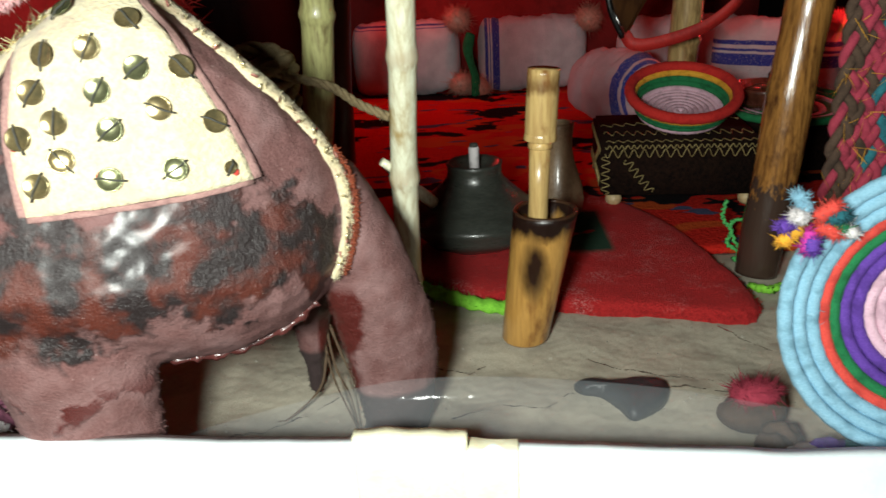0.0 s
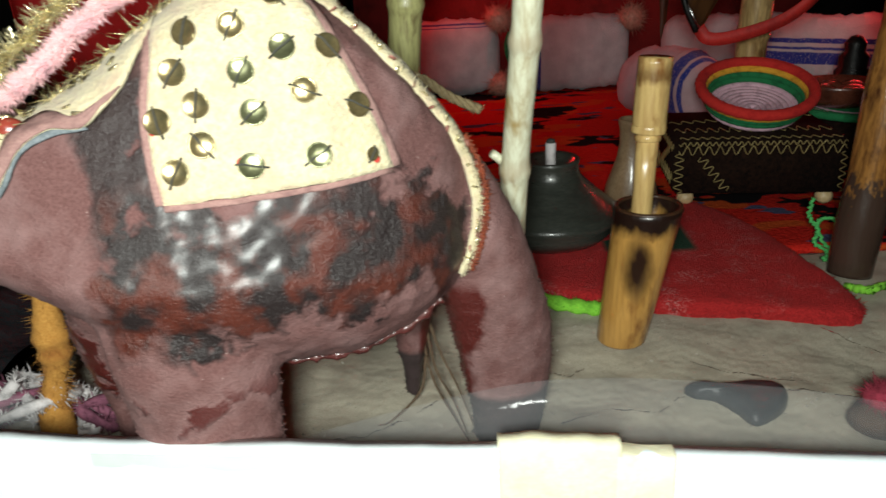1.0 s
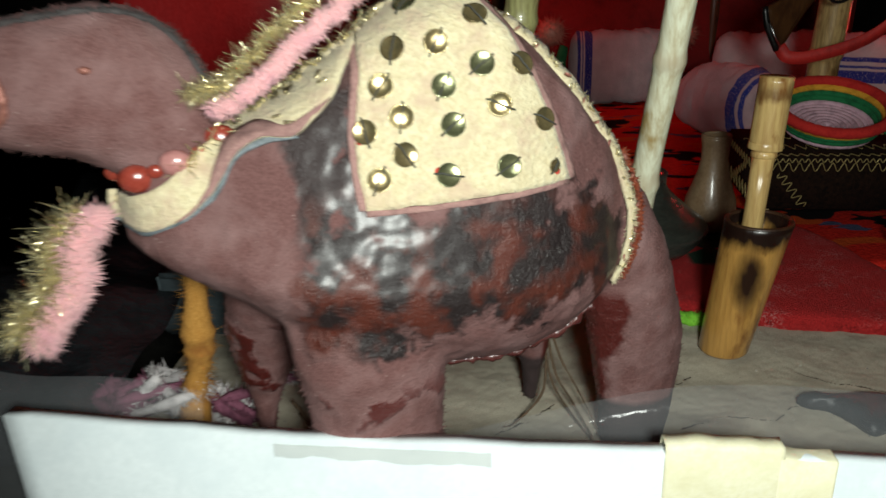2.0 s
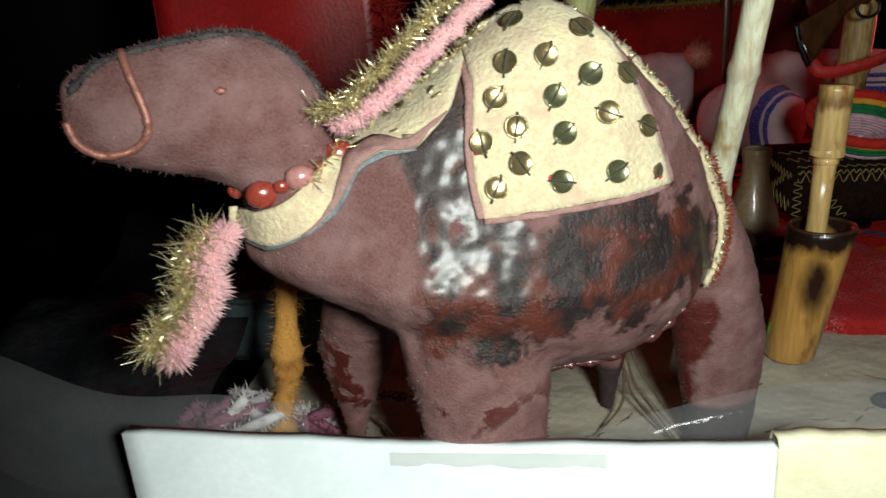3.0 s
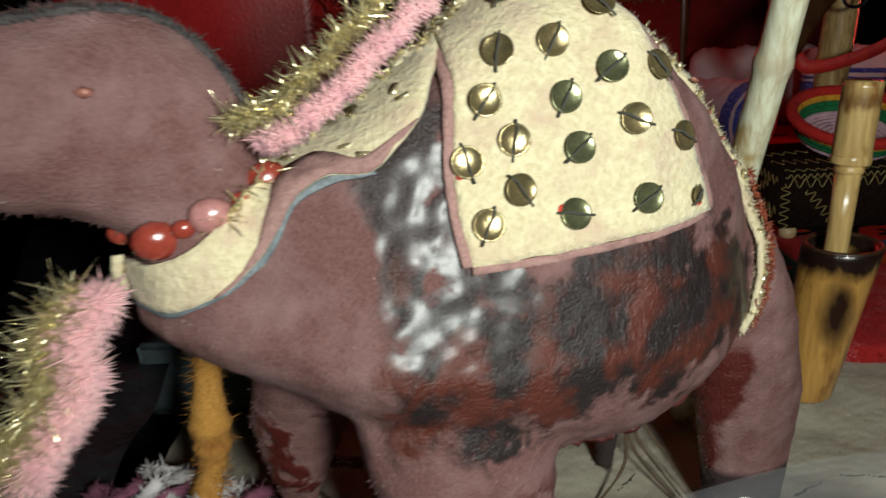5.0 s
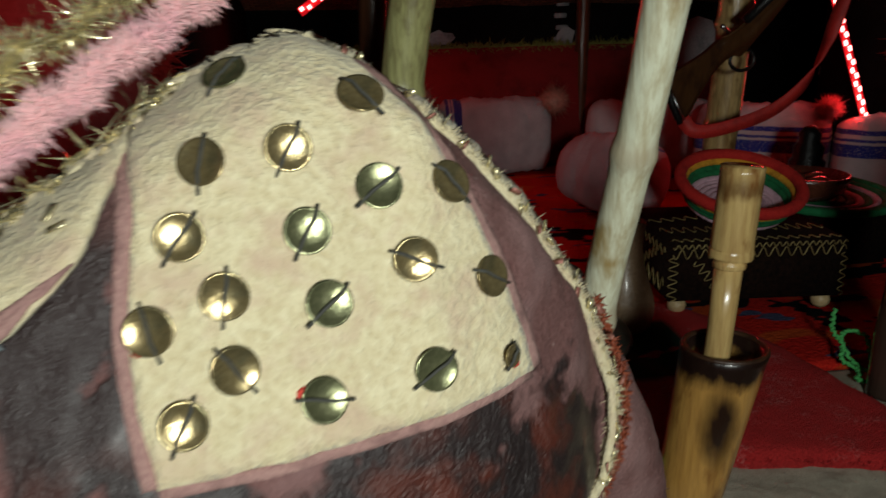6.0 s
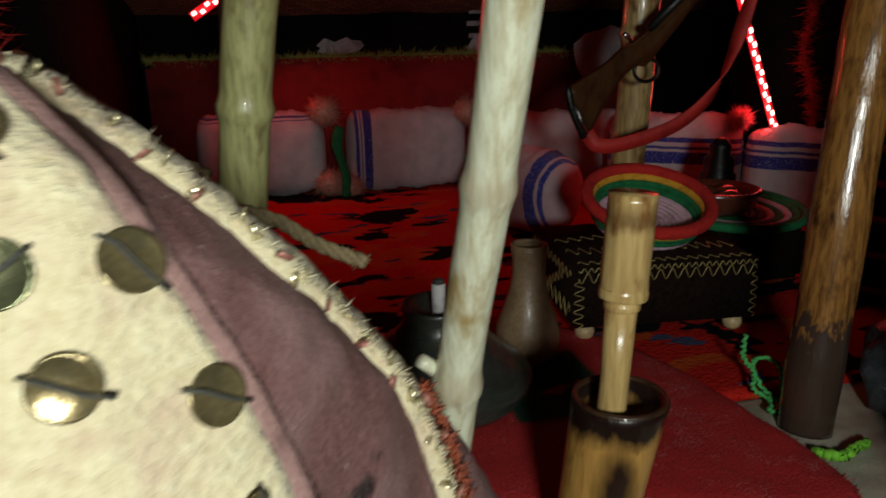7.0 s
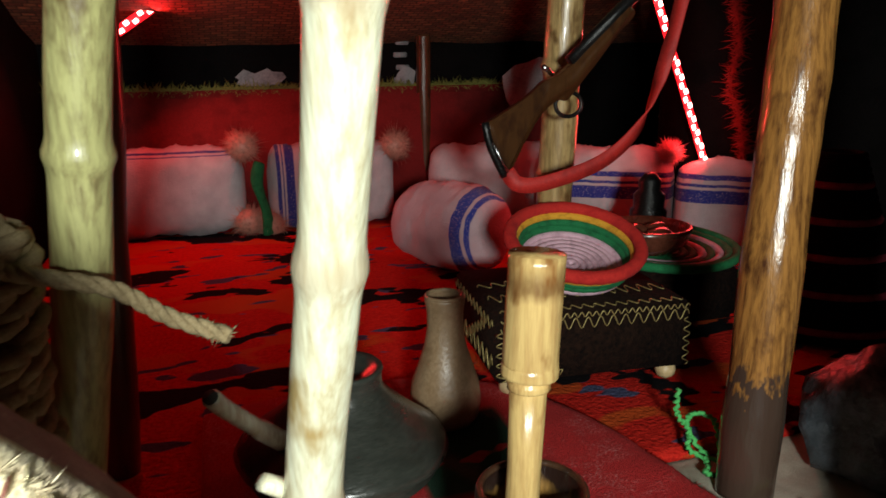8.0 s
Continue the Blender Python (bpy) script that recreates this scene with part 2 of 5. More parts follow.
SEQUIN_GREEN = mat("sequin_green", (0.14, 0.15, 0.075), (0.26, 0.26, 0.14), 0.20, 0.7, 0.001, 0.006, 0.15)
THREAD = mat("dark_thread", (0.035, 0.035, 0.03), (0.07, 0.07, 0.06), 0.8)
GOLD = mat("gold_tinsel", (0.80, 0.68, 0.34), (0.95, 0.90, 0.66), 0.24, 0.75, 0.002, 0.004, 0.2, (0.45, 0.38, 0.16))
BRAID = mat("dull_gold_braid", (0.34, 0.26, 0.09), (0.50, 0.40, 0.17), 0.4, 0.5)
PINK = mat("pink_chenille", (0.80, 0.38, 0.40), (0.90, 0.55, 0.55), 0.95, 0, 0.001, 0.01, 0.8, (0.72, 0.36, 0.42), sheen=0.4)
RED_BEAD = mat("red_bead", (0.24, 0.032, 0.020), (0.34, 0.060, 0.040), 0.22, 0, 0.003, 0.01, 0.15, (0.28, 0.05, 0.03), coat=0.6)
PINK_BEAD = mat("pink_bead", (0.40, 0.17, 0.16), (0.52, 0.25, 0.23), 0.22, 0, 0.003, 0.01, 0.15, coat=0.6)
BLUSH = mat("blush_tinsel", (0.50, 0.20, 0.15), (0.70, 0.38, 0.28), 0.5, 0.0, 0.001, 0.006, 0.5)
# dark grey that stands for the shaded edge of the camel's head
EDGE_SHADE = mat("grey_edge_shade", (0.045, 0.040, 0.040), (0.10, 0.085, 0.085), 0.9, 0, 0.001, 0.006, 0.6)
WINE = mat("wine_glue", (0.07, 0.016, 0.014), (0.13, 0.04, 0.036), 0.25, 0, 0.002, 0.008, 0.6, coat=0.7)
RUST = mat("rust_thread", (0.20, 0.035, 0.015), (0.34, 0.08, 0.03), 0.5, 0, 0.001, 0.006, 0.5)
COPPER = mat("copper_cord", (0.30, 0.105, 0.080), (0.48, 0.22, 0.17), 0.4, 0.3, 0.001, 0.006, 0.5)
CANE = stem("burnt_cane", (0.52, 0.28, 0.07), (0.19, 0.07, 0.014), 0.28, scorch=((0.092, 0.13, (0.015, 0.007, 0.005)),), smudge=(0.006, 0.064, 0.010, 0.026, (0.022, 0.009, 0.005)))
CANE_PALE = stem("pale_cane", (0.62, 0.43, 0.17), (0.22, 0.085, 0.022), 0.25, scorch=((0.148, 0.152, (0.10, 0.035, 0.01)),))
BAMBOO = stem("front_bamboo", (0.74, 0.75, 0.57), (0.36, 0.26, 0.11), 0.3, 0.7, scorch=[(k - 0.002, k + 0.001, (0.40, 0.31, 0.20)) for k in (0.004, 0.07, 0.150, 0.228, 0.292, 0.37)])
GREENPOLE = stem("green_cane", (0.48, 0.47, 0.20), (0.16, 0.12, 0.05), 0.35, 0.8)
DARKPOLE = stem("dark_wood", (0.12, 0.045, 0.02), (0.05, 0.02, 0.012), 0.3)
OCHREPOLE = stem("ochre_wood", (0.36, 0.165, 0.04), (0.06, 0.02, 0.009), 0.22, 0.9, scorch=((-0.15, 0.080, (0.055, 0.033, 0.024)),), ragged=0.22)
PEELPOLE = stem("peeled_wood", (0.52, 0.36, 0.15), (0.16, 0.085, 0.03), 0.3, 0.8)
CLAY = mat("grey_clay", (0.032, 0.036, 0.030), (0.052, 0.056, 0.047), 0.30, 0.1, 0.006, 0.03, 0.15, (0.022, 0.025, 0.021), stretch=(1, 1, 4), coat=0.3)
GOURD = mat("gourd_skin", (0.24, 0.155, 0.085), (0.34, 0.23, 0.135), 0.35, 0, 0.003, 0.02, 0.3, (0.20, 0.12, 0.06), coat=0.4)
VELVET = mat("black_velvet", (0.003, 0.002, 0.002), (0.022, 0.010, 0.006), 1.0, 0, 0.004, 0.02, 0.9, (0.014, 0.006, 0.004))
BLACKCLOTH = mat("black_cloth", (0.005, 0.004, 0.004), (0.010, 0.008, 0.008), 1.0, 0, 0.003, 0.05, 0.6)
for cloth in (VELVET, BLACKCLOTH):
    for node in cloth.node_tree.nodes:
        if node.type == "BSDF_PRINCIPLED":
            node.inputs["Specular IOR Level"].default_value = 0.12
BALLWOOD = mat("pale_ball", (0.55, 0.40, 0.20), (0.66, 0.50, 0.28), 0.4, 0, 0.004, 0.01)
YARN = {
    "red": mat("red_yarn", (0.50, 0.012, 0.010), (0.66, 0.03, 0.02), 0.9, 0, 0.001, 0.01, 0.8, (0.42, 0.01, 0.01)),
    "yellow": mat("yellow_yarn", (0.72, 0.32, 0.02), (0.85, 0.45, 0.04), 0.9, 0, 0.001, 0.01, 0.8),
    "green": mat("green_yarn", (0.006, 0.14, 0.045), (0.012, 0.22, 0.07), 0.9, 0, 0.001, 0.01, 0.8),
    "pink": mat("pink_yarn", (0.68, 0.40, 0.50), (0.80, 0.55, 0.64), 0.9, 0, 0.001, 0.01, 0.8),
    "blue": mat("blue_yarn", (0.20, 0.42, 0.56), (0.32, 0.56, 0.70), 0.9, 0, 0.001, 0.01, 0.8),
    "purple": mat("purple_yarn", (0.09, 0.03, 0.28), (0.15, 0.06, 0.40), 0.9, 0, 0.001, 0.01, 0.8),
    "scarlet": mat("scarlet_yarn", (0.62, 0.05, 0.04), (0.78, 0.09, 0.06), 0.9, 0, 0.001, 0.01, 0.8),
    "lime": mat("lime_wool", (0.16, 0.52, 0.03), (0.30, 0.72, 0.06), 0.9, 0, 0.001, 0.01, 0.8),
    "jade": mat("jade_wool", (0.06, 0.42, 0.10), (0.12, 0.58, 0.16), 0.9, 0, 0.001, 0.01, 0.8),
    "crimson": mat("crimson_yarn", (0.26, 0.02, 0.045), (0.38, 0.04, 0.07), 0.9, 0, 0.001, 0.01, 0.8),
    "teal": mat("teal_yarn", (0.01, 0.10, 0.13), (0.02, 0.17, 0.20), 0.9, 0, 0.001, 0.01, 0.8),
    "brown": mat("brown_yarn", (0.045, 0.025, 0.015), (0.09, 0.05, 0.03), 0.9, 0, 0.001, 0.01, 0.8),
    "white": mat("white_yarn", (0.62, 0.58, 0.58), (0.76, 0.72, 0.72), 0.9, 0, 0.001, 0.01, 0.8),
    "plum": mat("plum_yarn", (0.16, 0.045, 0.085), (0.28, 0.10, 0.15), 0.9, 0, 0.001, 0.01, 0.8),
    "magenta": mat("magenta_yarn", (0.55, 0.03, 0.30), (0.70, 0.06, 0.42), 0.9, 0, 0.001, 0.01, 0.8),
}
ROPE = mat("hemp_rope", (0.26, 0.19, 0.095), (0.40, 0.31, 0.17), 0.9, 0, 0.0015, 0.015, 0.8)
ORANGE = mat("orange_fur", (0.44, 0.19, 0.03), (0.62, 0.32, 0.07), 0.9, 0, 0.0015, 0.012, 0.9, (0.30, 0.11, 0.02))
SLATE = mat("slate_paint", (0.075, 0.105, 0.12), (0.12, 0.155, 0.17), 0.8, 0, 0.002, 0.02, 0.5, (0.06, 0.07, 0.075))
STONE = mat("dark_stone", (0.016, 0.018, 0.021), (0.04, 0.044, 0.05), 0.38, 0, 0.002, 0.02, 0.5)
GUNWOOD = stem("gun_wood", (0.075, 0.030, 0.010), (0.035, 0.013, 0.006), 0.3)
GUNMETAL = mat("gun_metal", (0.02, 0.02, 0.02), (0.045, 0.045, 0.045), 0.3, 0.8)
STEEL = mat("bright_steel", (0.55, 0.55, 0.55), (0.7, 0.7, 0.7), 0.25, 1.0)
RIBBON = mat("red_ribbon", (0.42, 0.014, 0.012), (0.58, 0.03, 0.022), 0.6, 0, 0.0015, 0.02, 0.4)
BACKRED = mat("red_backrest", (0.24, 0.008, 0.008), (0.34, 0.015, 0.014), 0.9, 0, 0.002, 0.05, 0.5)
TRIMGREEN = mat("olive_fringe", (0.26, 0.28, 0.05), (0.42, 0.42, 0.11), 0.9, 0, 0.002, 0.01, 0.8)
ROOF = woven("goat_hair_roof", (0.34, 0.12, 0.05), (0.15, 0.05, 0.025), 0.010)
PAPER = mat("torn_paper", (0.30, 0.29, 0.30), (0.44, 0.42, 0.43), 0.8, 0, 0.003, 0.02)
PANEL = mat("red_vinyl", (0.40, 0.012, 0.012), (0.50, 0.02, 0.02), 0.35, 0, 0.004, 0.05, 0.15, (0.33, 0.01, 0.01), coat=0.2)
PANELLOW = mat("maroon_board", (0.15, 0.055, 0.045), (0.22, 0.09, 0.07), 0.7, 0, 0.003, 0.03, 0.3, (0.07, 0.025, 0.02))
BAG = mat("black_plastic", (0.012, 0.013, 0.015), (0.02, 0.022, 0.025), 0.18, 0, 0.01, 0.05, 0.5)
BAGGREY = mat("grey_plastic", (0.05, 0.06, 0.07), (0.10, 0.115, 0.13), 0.25, 0, 0.008, 0.03, 0.6)
BROWNPOT = mat("glazed_brown", (0.10, 0.028, 0.016), (0.16, 0.05, 0.028), 0.25, 0, 0.003, 0.02, 0.3, coat=0.5)
TWIG = mat("twig_bark", (0.075, 0.045, 0.025), (0.13, 0.085, 0.05), 0.9)
ROOMWALL = mat("room_paint", (0.16, 0.15, 0.14), (0.20, 0.19, 0.18), 0.9, 0, 0.01, 0.4, 0.2)
ROOMFLOOR = mat("patterned_lino", (0.020, 0.018, 0.015), (0.045, 0.04, 0.033), 0.7, 0, 0.012, 0.05, 0.2)
LED_DIE, LED_TAPE = glow("led_die", (1.0, 0.22, 0.20), 14.0), glow("led_tape", (1.0, 0.012, 0.02), 0.9)

# ---- building tools ----


def thing(name, at, label, category, group="", turn=0.0):
    ob = new(name)
    ob.empty_display_size = 0.01
    ob.matrix_world = pose(*at, 0, 0, turn)
    return tagged(ob, label, category, group)


def part(name, bm, material, parent=None, label="", smooth=True):
    """Links a bmesh as one mesh object under a thing or a part."""
    bmesh.ops.recalc_face_normals(bm, faces=bm.faces)
    me = bpy.data.meshes.new(name)
    bm.to_mesh(me)
    bm.free()
    me.materials.append(material)
    me.shade_smooth() if smooth else me.shade_flat()
    ob = new(name, me)
    ob.parent = parent
    if label:
        ob["label"] = label
    return ob


def again(ob, m, parent):
    """Another part on the same mesh."""
    o = new(ob.name.split(".")[0], ob.data)
    o.parent, o.matrix_basis = parent, m
    return o


def loft(rings, bm=None, cap=True):
    bm = bm or bmesh.new()
    vs = [[bm.verts.new(p) for p in r] for r in rings]
    n = len(rings[0])
    for a, b in zip(vs, vs[1:]):
        for i in range(n):
            bm.faces.new((a[i], a[(i + 1) % n], b[(i + 1) % n], b[i]))
    if cap:
        bm.faces.new(vs[0]), bm.faces.new(vs[-1])
    return bm


def smooth_line(pts, per=8):
    """Catmull-Rom points through pts."""
    p = [Vector(q) for q in pts]
    p = [2 * p[0] - p[1]] + p + [2 * p[-1] - p[-2]]
    out = []
    for i in range(1, len(p) - 2):
        a, b, c, d = p[i - 1:i + 3]
        for k in range(per):
            t = k / per
            out.append(0.5 * (2 * b + (c - a) * t + (2 * a - 5 * b + 4 * c - d) * t * t + (3 * b - a - 3 * c + d) * t ** 3))
    return out + [p[-2]]


def tube(pts, radius, n=10, bm=None, closed=False, flat=1.0, wobble=0.0, seed=1):
    """A tube along pts; radius is a number or a function of 0..1 along it."""
    pts = [Vector(p) for p in pts]
    rng = random.Random(seed)
    rings, side = [], None
    for i, p in enumerate(pts):
        d = pts[(i + 1) % len(pts) if closed else min(i + 1, len(pts) - 1)] - pts[i - 1 if (i or closed) else 0]
        d.normalize()
        if side is None:
            side = d.orthogonal().normalized()
        side = (side - d * side.dot(d)).normalized()
        up = d.cross(side)
        r = radius(i / max(len(pts) - 1, 1)) if callable(radius) else radius
        r *= 1 + wobble * rng.uniform(-1, 1)
        rings.append([p + (side * math.cos(a) + up * math.sin(a) * flat) * r for a in (2 * math.pi * k / n for k in range(n))])
    return loft(rings + ([rings[0]] if closed else []), bm, not closed)


def lathe(profile, n=32, bm=None, bump=0.0, seed=0):
    """A turned body from (radius, height) pairs, closed at both ends."""
    rings = []
    for r, z in profile:
        rings.append([(max(r, 1e-4) * (1 + bump * noise.noise((math.cos(a) * 2 + seed, math.sin(a) * 2, z * 40))) * math.cos(a),
                       max(r, 1e-4) * (1 + bump * noise.noise((math.cos(a) * 2 + seed, math.sin(a) * 2, z * 40))) * math.sin(a), z)
                      for a in (2 * math.pi * k / n for k in range(n))])
    return loft(rings, bm)


def block(lo, hi, bevel=0.0, bm=None, cuts=0):
    out = bmesh.new()
    r = bmesh.ops.create_cube(out, size=1.0)
    s = [h - l for l, h in zip(lo, hi)]
    bmesh.ops.scale(out, vec=s, verts=r["verts"])
    bmesh.ops.translate(out, vec=[(l + h) / 2 for l, h in zip(lo, hi)], verts=r["verts"])
    if bevel:
        bmesh.ops.bevel(out, geom=out.edges[:], offset=bevel, segments=2, affect="EDGES")
    if cuts:
        bmesh.ops.subdivide_edges(out, edges=out.edges[:], cuts=cuts, use_grid_fill=True)
    return out


def ball(r, at=(0, 0, 0), squash=(1, 1, 1), sub=2):
    bm = bmesh.new()
    bmesh.ops.create_icosphere(bm, subdivisions=sub, radius=r)
    bmesh.ops.scale(bm, vec=squash, verts=bm.verts)
    bmesh.ops.translate(bm, vec=at, verts=bm.verts)
    return bm


def strands_mesh(verts, faces):
    me = bpy.data.meshes.new("strands")
    me.from_pydata(verts, [], faces)
    bm = bmesh.new()
    bm.from_mesh(me)
    bpy.data.meshes.remove(me)
    return bm


def fringe(pts, count, length, width, spread=1.0, seed=1, droop=0.0, core=0.0):
    """Many thin strands that stand out all round a line of points."""
    rng = random.Random(seed)
    pts = [Vector(p) for p in pts]
    verts, faces = [], []
    for _ in range(count):
        f = rng.uniform(0, len(pts) - 1.001)
        p = pts[int(f)].lerp(pts[int(f) + 1], f % 1) if len(pts) > 1 else pts[0].copy()
        d = Vector((rng.gauss(0, 1), rng.gauss(0, 1), rng.gauss(0, 1) - droop)).normalized() * spread
        l = length * rng.uniform(0.55, 1.1)
        side = d.orthogonal().normalized() * width * rng.uniform(0.6, 1.2)
        bend = Vector((rng.gauss(0, 1), rng.gauss(0, 1), rng.gauss(0, 1))) * l * 0.18
        a, b, c = p + d * core, p + d * l * 0.6 + bend, p + d * l + bend * 1.6
        k = len(verts)
        third = d.cross(side).normalized() * side.length
        verts += [a + side, a - side, a + third, b + side, b - side, b + third, c]
        faces += [(k, k + 1, k + 4, k + 3), (k + 1, k + 2, k + 5, k + 4), (k + 2, k, k + 3, k + 5), (k + 3, k + 4, k + 6), (k + 4, k + 5, k + 6), (k + 5, k + 3, k + 6)]
    return strands_mesh(verts, faces)


def glitter(line, count, reach, width, seed):
    """Flat curling foil blades that stand out round a line of points."""
    rng = random.Random(seed)
    verts, faces = [], []
    for _ in range(count):
        f = rng.uniform(0, len(line) - 1.001)
        p = line[int(f)].lerp(line[int(f) + 1], f % 1)
        d = Vector((rng.gauss(0, 1), rng.gauss(0, 1) - 0.4, rng.gauss(0, 1))).normalized()
        turn = Vector((rng.gauss(0, 1), rng.gauss(0, 1), rng.gauss(0, 1))).normalized()
        side, l = d.cross(turn).normalized(), reach * rng.uniform(0.4, 1.15)
        k = len(verts)
        for i in range(4):
            w = width * (1 - 0.2 * i) * 0.5
            a = side.copy()
            a.rotate(Matrix.Rotation(i * rng.uniform(-0.7, 0.7), 3, d))
            c = p + d * l * i / 3 + turn * l * 0.12 * i * i / 3
            verts += [c + a * w, c - a * w]
        faces += [(k + 2 * i, k + 2 * i + 1, k + 2 * i + 3, k + 2 * i + 2) for i in range(3)]
    return strands_mesh(verts, faces)


def ribbon(pts, width, thick, across, bm=None):
    """A flat strap along pts; across is the direction of its width."""
    across = Vector(across).normalized()
    rings = []
    pts = [Vector(p) for p in pts]
    for i, p in enumerate(pts):
        d = (pts[min(i + 1, len(pts) - 1)] - pts[max(i - 1, 0)]).normalized()
        a = (across - d * across.dot(d)).normalized()
        n = d.cross(a) * thick / 2
        rings.append([p + a * width / 2 + n, p - a * width / 2 + n, p - a * width / 2 - n, p + a * width / 2 - n])
    return loft(rings, bm)


def coil_ring(radius, z, thick, twists=0, n=72):
    """One yarn-wrapped ring of a coiled basket, lumpy from its wrapping."""
    pts = [(radius * math.cos(a), radius * math.sin(a), z) for a in (2 * math.pi * k / n for k in range(n))]
    return tube(pts, lambda s: thick * (1 + 0.05 * math.sin(s * 2 * math.pi * 36)), 8, closed=True)


def sheet(lo, hi, nx, ny, height):
    """A grid in x and y whose height is a function of both."""
    xs, ys = (np.linspace(l, h, n + 1) if isinstance(n, int) else n for l, h, n in zip(lo, hi, (nx, ny)))
    nx, ny = len(xs) - 1, len(ys) - 1
    bm = bmesh.new()
    vs = [[bm.verts.new((x, y, height(x, y))) for x in xs] for y in ys]
    for j in range(ny):
        for i in range(nx):
            bm.faces.new((vs[j][i], vs[j][i + 1], vs[j + 1][i + 1], vs[j + 1][i]))
    return bm


def outline_slab(poly, z0, z1, bevel=0.0):
    """A flat piece with the given outline in x and y."""
    bm = bmesh.new()
    f = bm.faces.new([bm.verts.new((x, y, z0)) for x, y in poly])
    r = bmesh.ops.extrude_face_region(bm, geom=[f])
    bmesh.ops.translate(bm, vec=(0, 0, z1 - z0), verts=[v for v in r["geom"] if isinstance(v, bmesh.types.BMVert)])
    if bevel:
        bmesh.ops.bevel(bm, geom=[e for e in bm.edges if abs(e.verts[0].co.z - z1) < 1e-6 and abs(e.verts[1].co.z - z1) < 1e-6], offset=bevel, segments=2, affect="EDGES")
    return bm

# ---- the room and the box ----


def structure(name, bm, material, label="", category=""):
    return tagged(part(name, bm, material), label, category, kind="structure")


BASE = -0.14
structure("floor", block((-2.5, -2.0, BASE - 0.1), (2.8, 3.4, BASE)), ROOMFLOOR, "dark patterned floor of a dim room", "floor")
structure("wall_north", block((-2.6, 3.4, BASE), (2.9, 3.5, 2.3)), ROOMWALL, "plain unlit room wall", "wall")
structure("wall_south", block((-2.6, -2.1, BASE), (2.9, -2.0, 2.3)), ROOMWALL, "plain unlit room wall", "wall")
structure("wall_west", block((-2.6, -2.0, BASE), (-2.5, 3.4, 2.3)), ROOMWALL, "plain unlit room wall", "wall")
structure("wall_east", block((2.8, -2.0, BASE), (2.9, 3.4, 2.3)), ROOMWALL, "plain unlit room wall", "wall")
structure("ceiling", block((-2.6, -2.1, 2.3), (2.9, 3.5, 2.4)), ROOMWALL, "plain unlit room ceiling", "ceiling")

CRACKS = [
    [(0.118, 0.475), (0.135, 0.462), (0.15, 0.455), (0.172, 0.446), (0.20, 0.440)],
    [(0.225, 0.515), (0.238, 0.497), (0.255, 0.480)],
    [(-0.02, 0.46), (0.01, 0.468), (0.03, 0.462), (0.045, 0.472)],
    [(-0.20, 0.36), (-0.15, 0.385), (-0.10, 0.395), (-0.06, 0.43)],
    [(0.02, 0.40), (0.05, 0.418), (0.08, 0.412), (0.10, 0.43), (0.16, 0.435), (0.21, 0.425)],
]


def crack_depth(x, y):
    best = 1.0
    x, y = x + 0.003 * noise.noise((x * 120, y * 120, 3)), y + 0.003 * noise.noise((x * 120, y * 120, 8))
    for line in CRACKS:
        for (ax, ay), (bx, by) in zip(line, line[1:]):
            if not (min(ax, bx) - 0.004 < x < max(ax, bx) + 0.004 and min(ay, by) - 0.004 < y < max(ay, by) + 0.004):
                continue
            dx, dy = bx - ax, by - ay
            t = min(max(((x - ax) * dx + (y - ay) * dy) / (dx * dx + dy * dy), 0), 1)
            best = min(best, math.hypot(x - ax - t * dx, y - ay - t * dy))
    return best


def sand_height(x, y):
    h = 0.0045 * noise.noise((x * 14, y * 14, 0)) + 0.0013 * noise.noise((x * 48, y * 48, 4)) + 0.0004 * noise.noise((x * 170, y * 170, 4)) - 0.012 * max(0, min(1, (y - 0.66) / 0.04))
    return h - 0.002


bm = sheet((-0.35, 0.302), (0.95, 0.80), np.concatenate((np.arange(-0.35, -0.21, 0.003), np.arange(-0.21, 0.27, 0.0011), np.arange(0.27, 0.95, 0.006))), np.concatenate((np.arange(0.302, 0.36, 0.002), np.arange(0.36, 0.53, 0.0011), np.arange(0.53, 0.80, 0.003))), sand_height)
# the crust is split along the cracks
split = []
for f in bm.faces:
    c = f.calc_center_median()
    if -0.21 < c.x < 0.27 and 0.36 < c.y < 0.53 and crack_depth(c.x, c.y) < 0.0004 + 0.0006 * noise.noise((c.x * 60, c.y * 60, 6)):
        split.append(f)
bmesh.ops.delete(bm, geom=split, context="FACES")
sand = structure("ground", bm, SAND, "fine grey-brown sand bed, cracked and footmarked", "sand")


def grit():
    """Loose grains and specks on the sand."""
    rng = random.Random(17)
    verts, faces = [], []
    for _ in range(4800):
        x, y = rng.uniform(-0.33, 0.33), rng.uniform(0.305, 0.66)
        z, r = sand_height(x, y), 0.0006 * rng.uniform(0.5, 1.0) ** 2 + 0.0007 * (rng.random() < 0.06)
        k = len(verts)
        a = rng.uniform(0, 6.28)
        verts += [(x + r * math.cos(a + t), y + r * math.sin(a + t), z - r * 0.3) for t in (0, 1.57, 3.14, 4.71)] + [(x, y, z + r)]
        faces += [(k, k + 1, k + 4), (k + 1, k + 2, k + 4), (k + 2, k + 3, k + 4), (k + 3, k, k + 4)]
    me = bpy.data.meshes.new("grit")
    me.from_pydata(verts, [], faces)
    me.materials.append(GRIT)
    return tagged(new("grit", me), "dark and pale grains scattered on the sand", "grit", kind="stuff")


grit()
structure("subfloor", block((-0.35, 0.302, -0.05), (0.95, 1.70, -0.012)), CARD_EDGE, "brown board under the sand", "board")



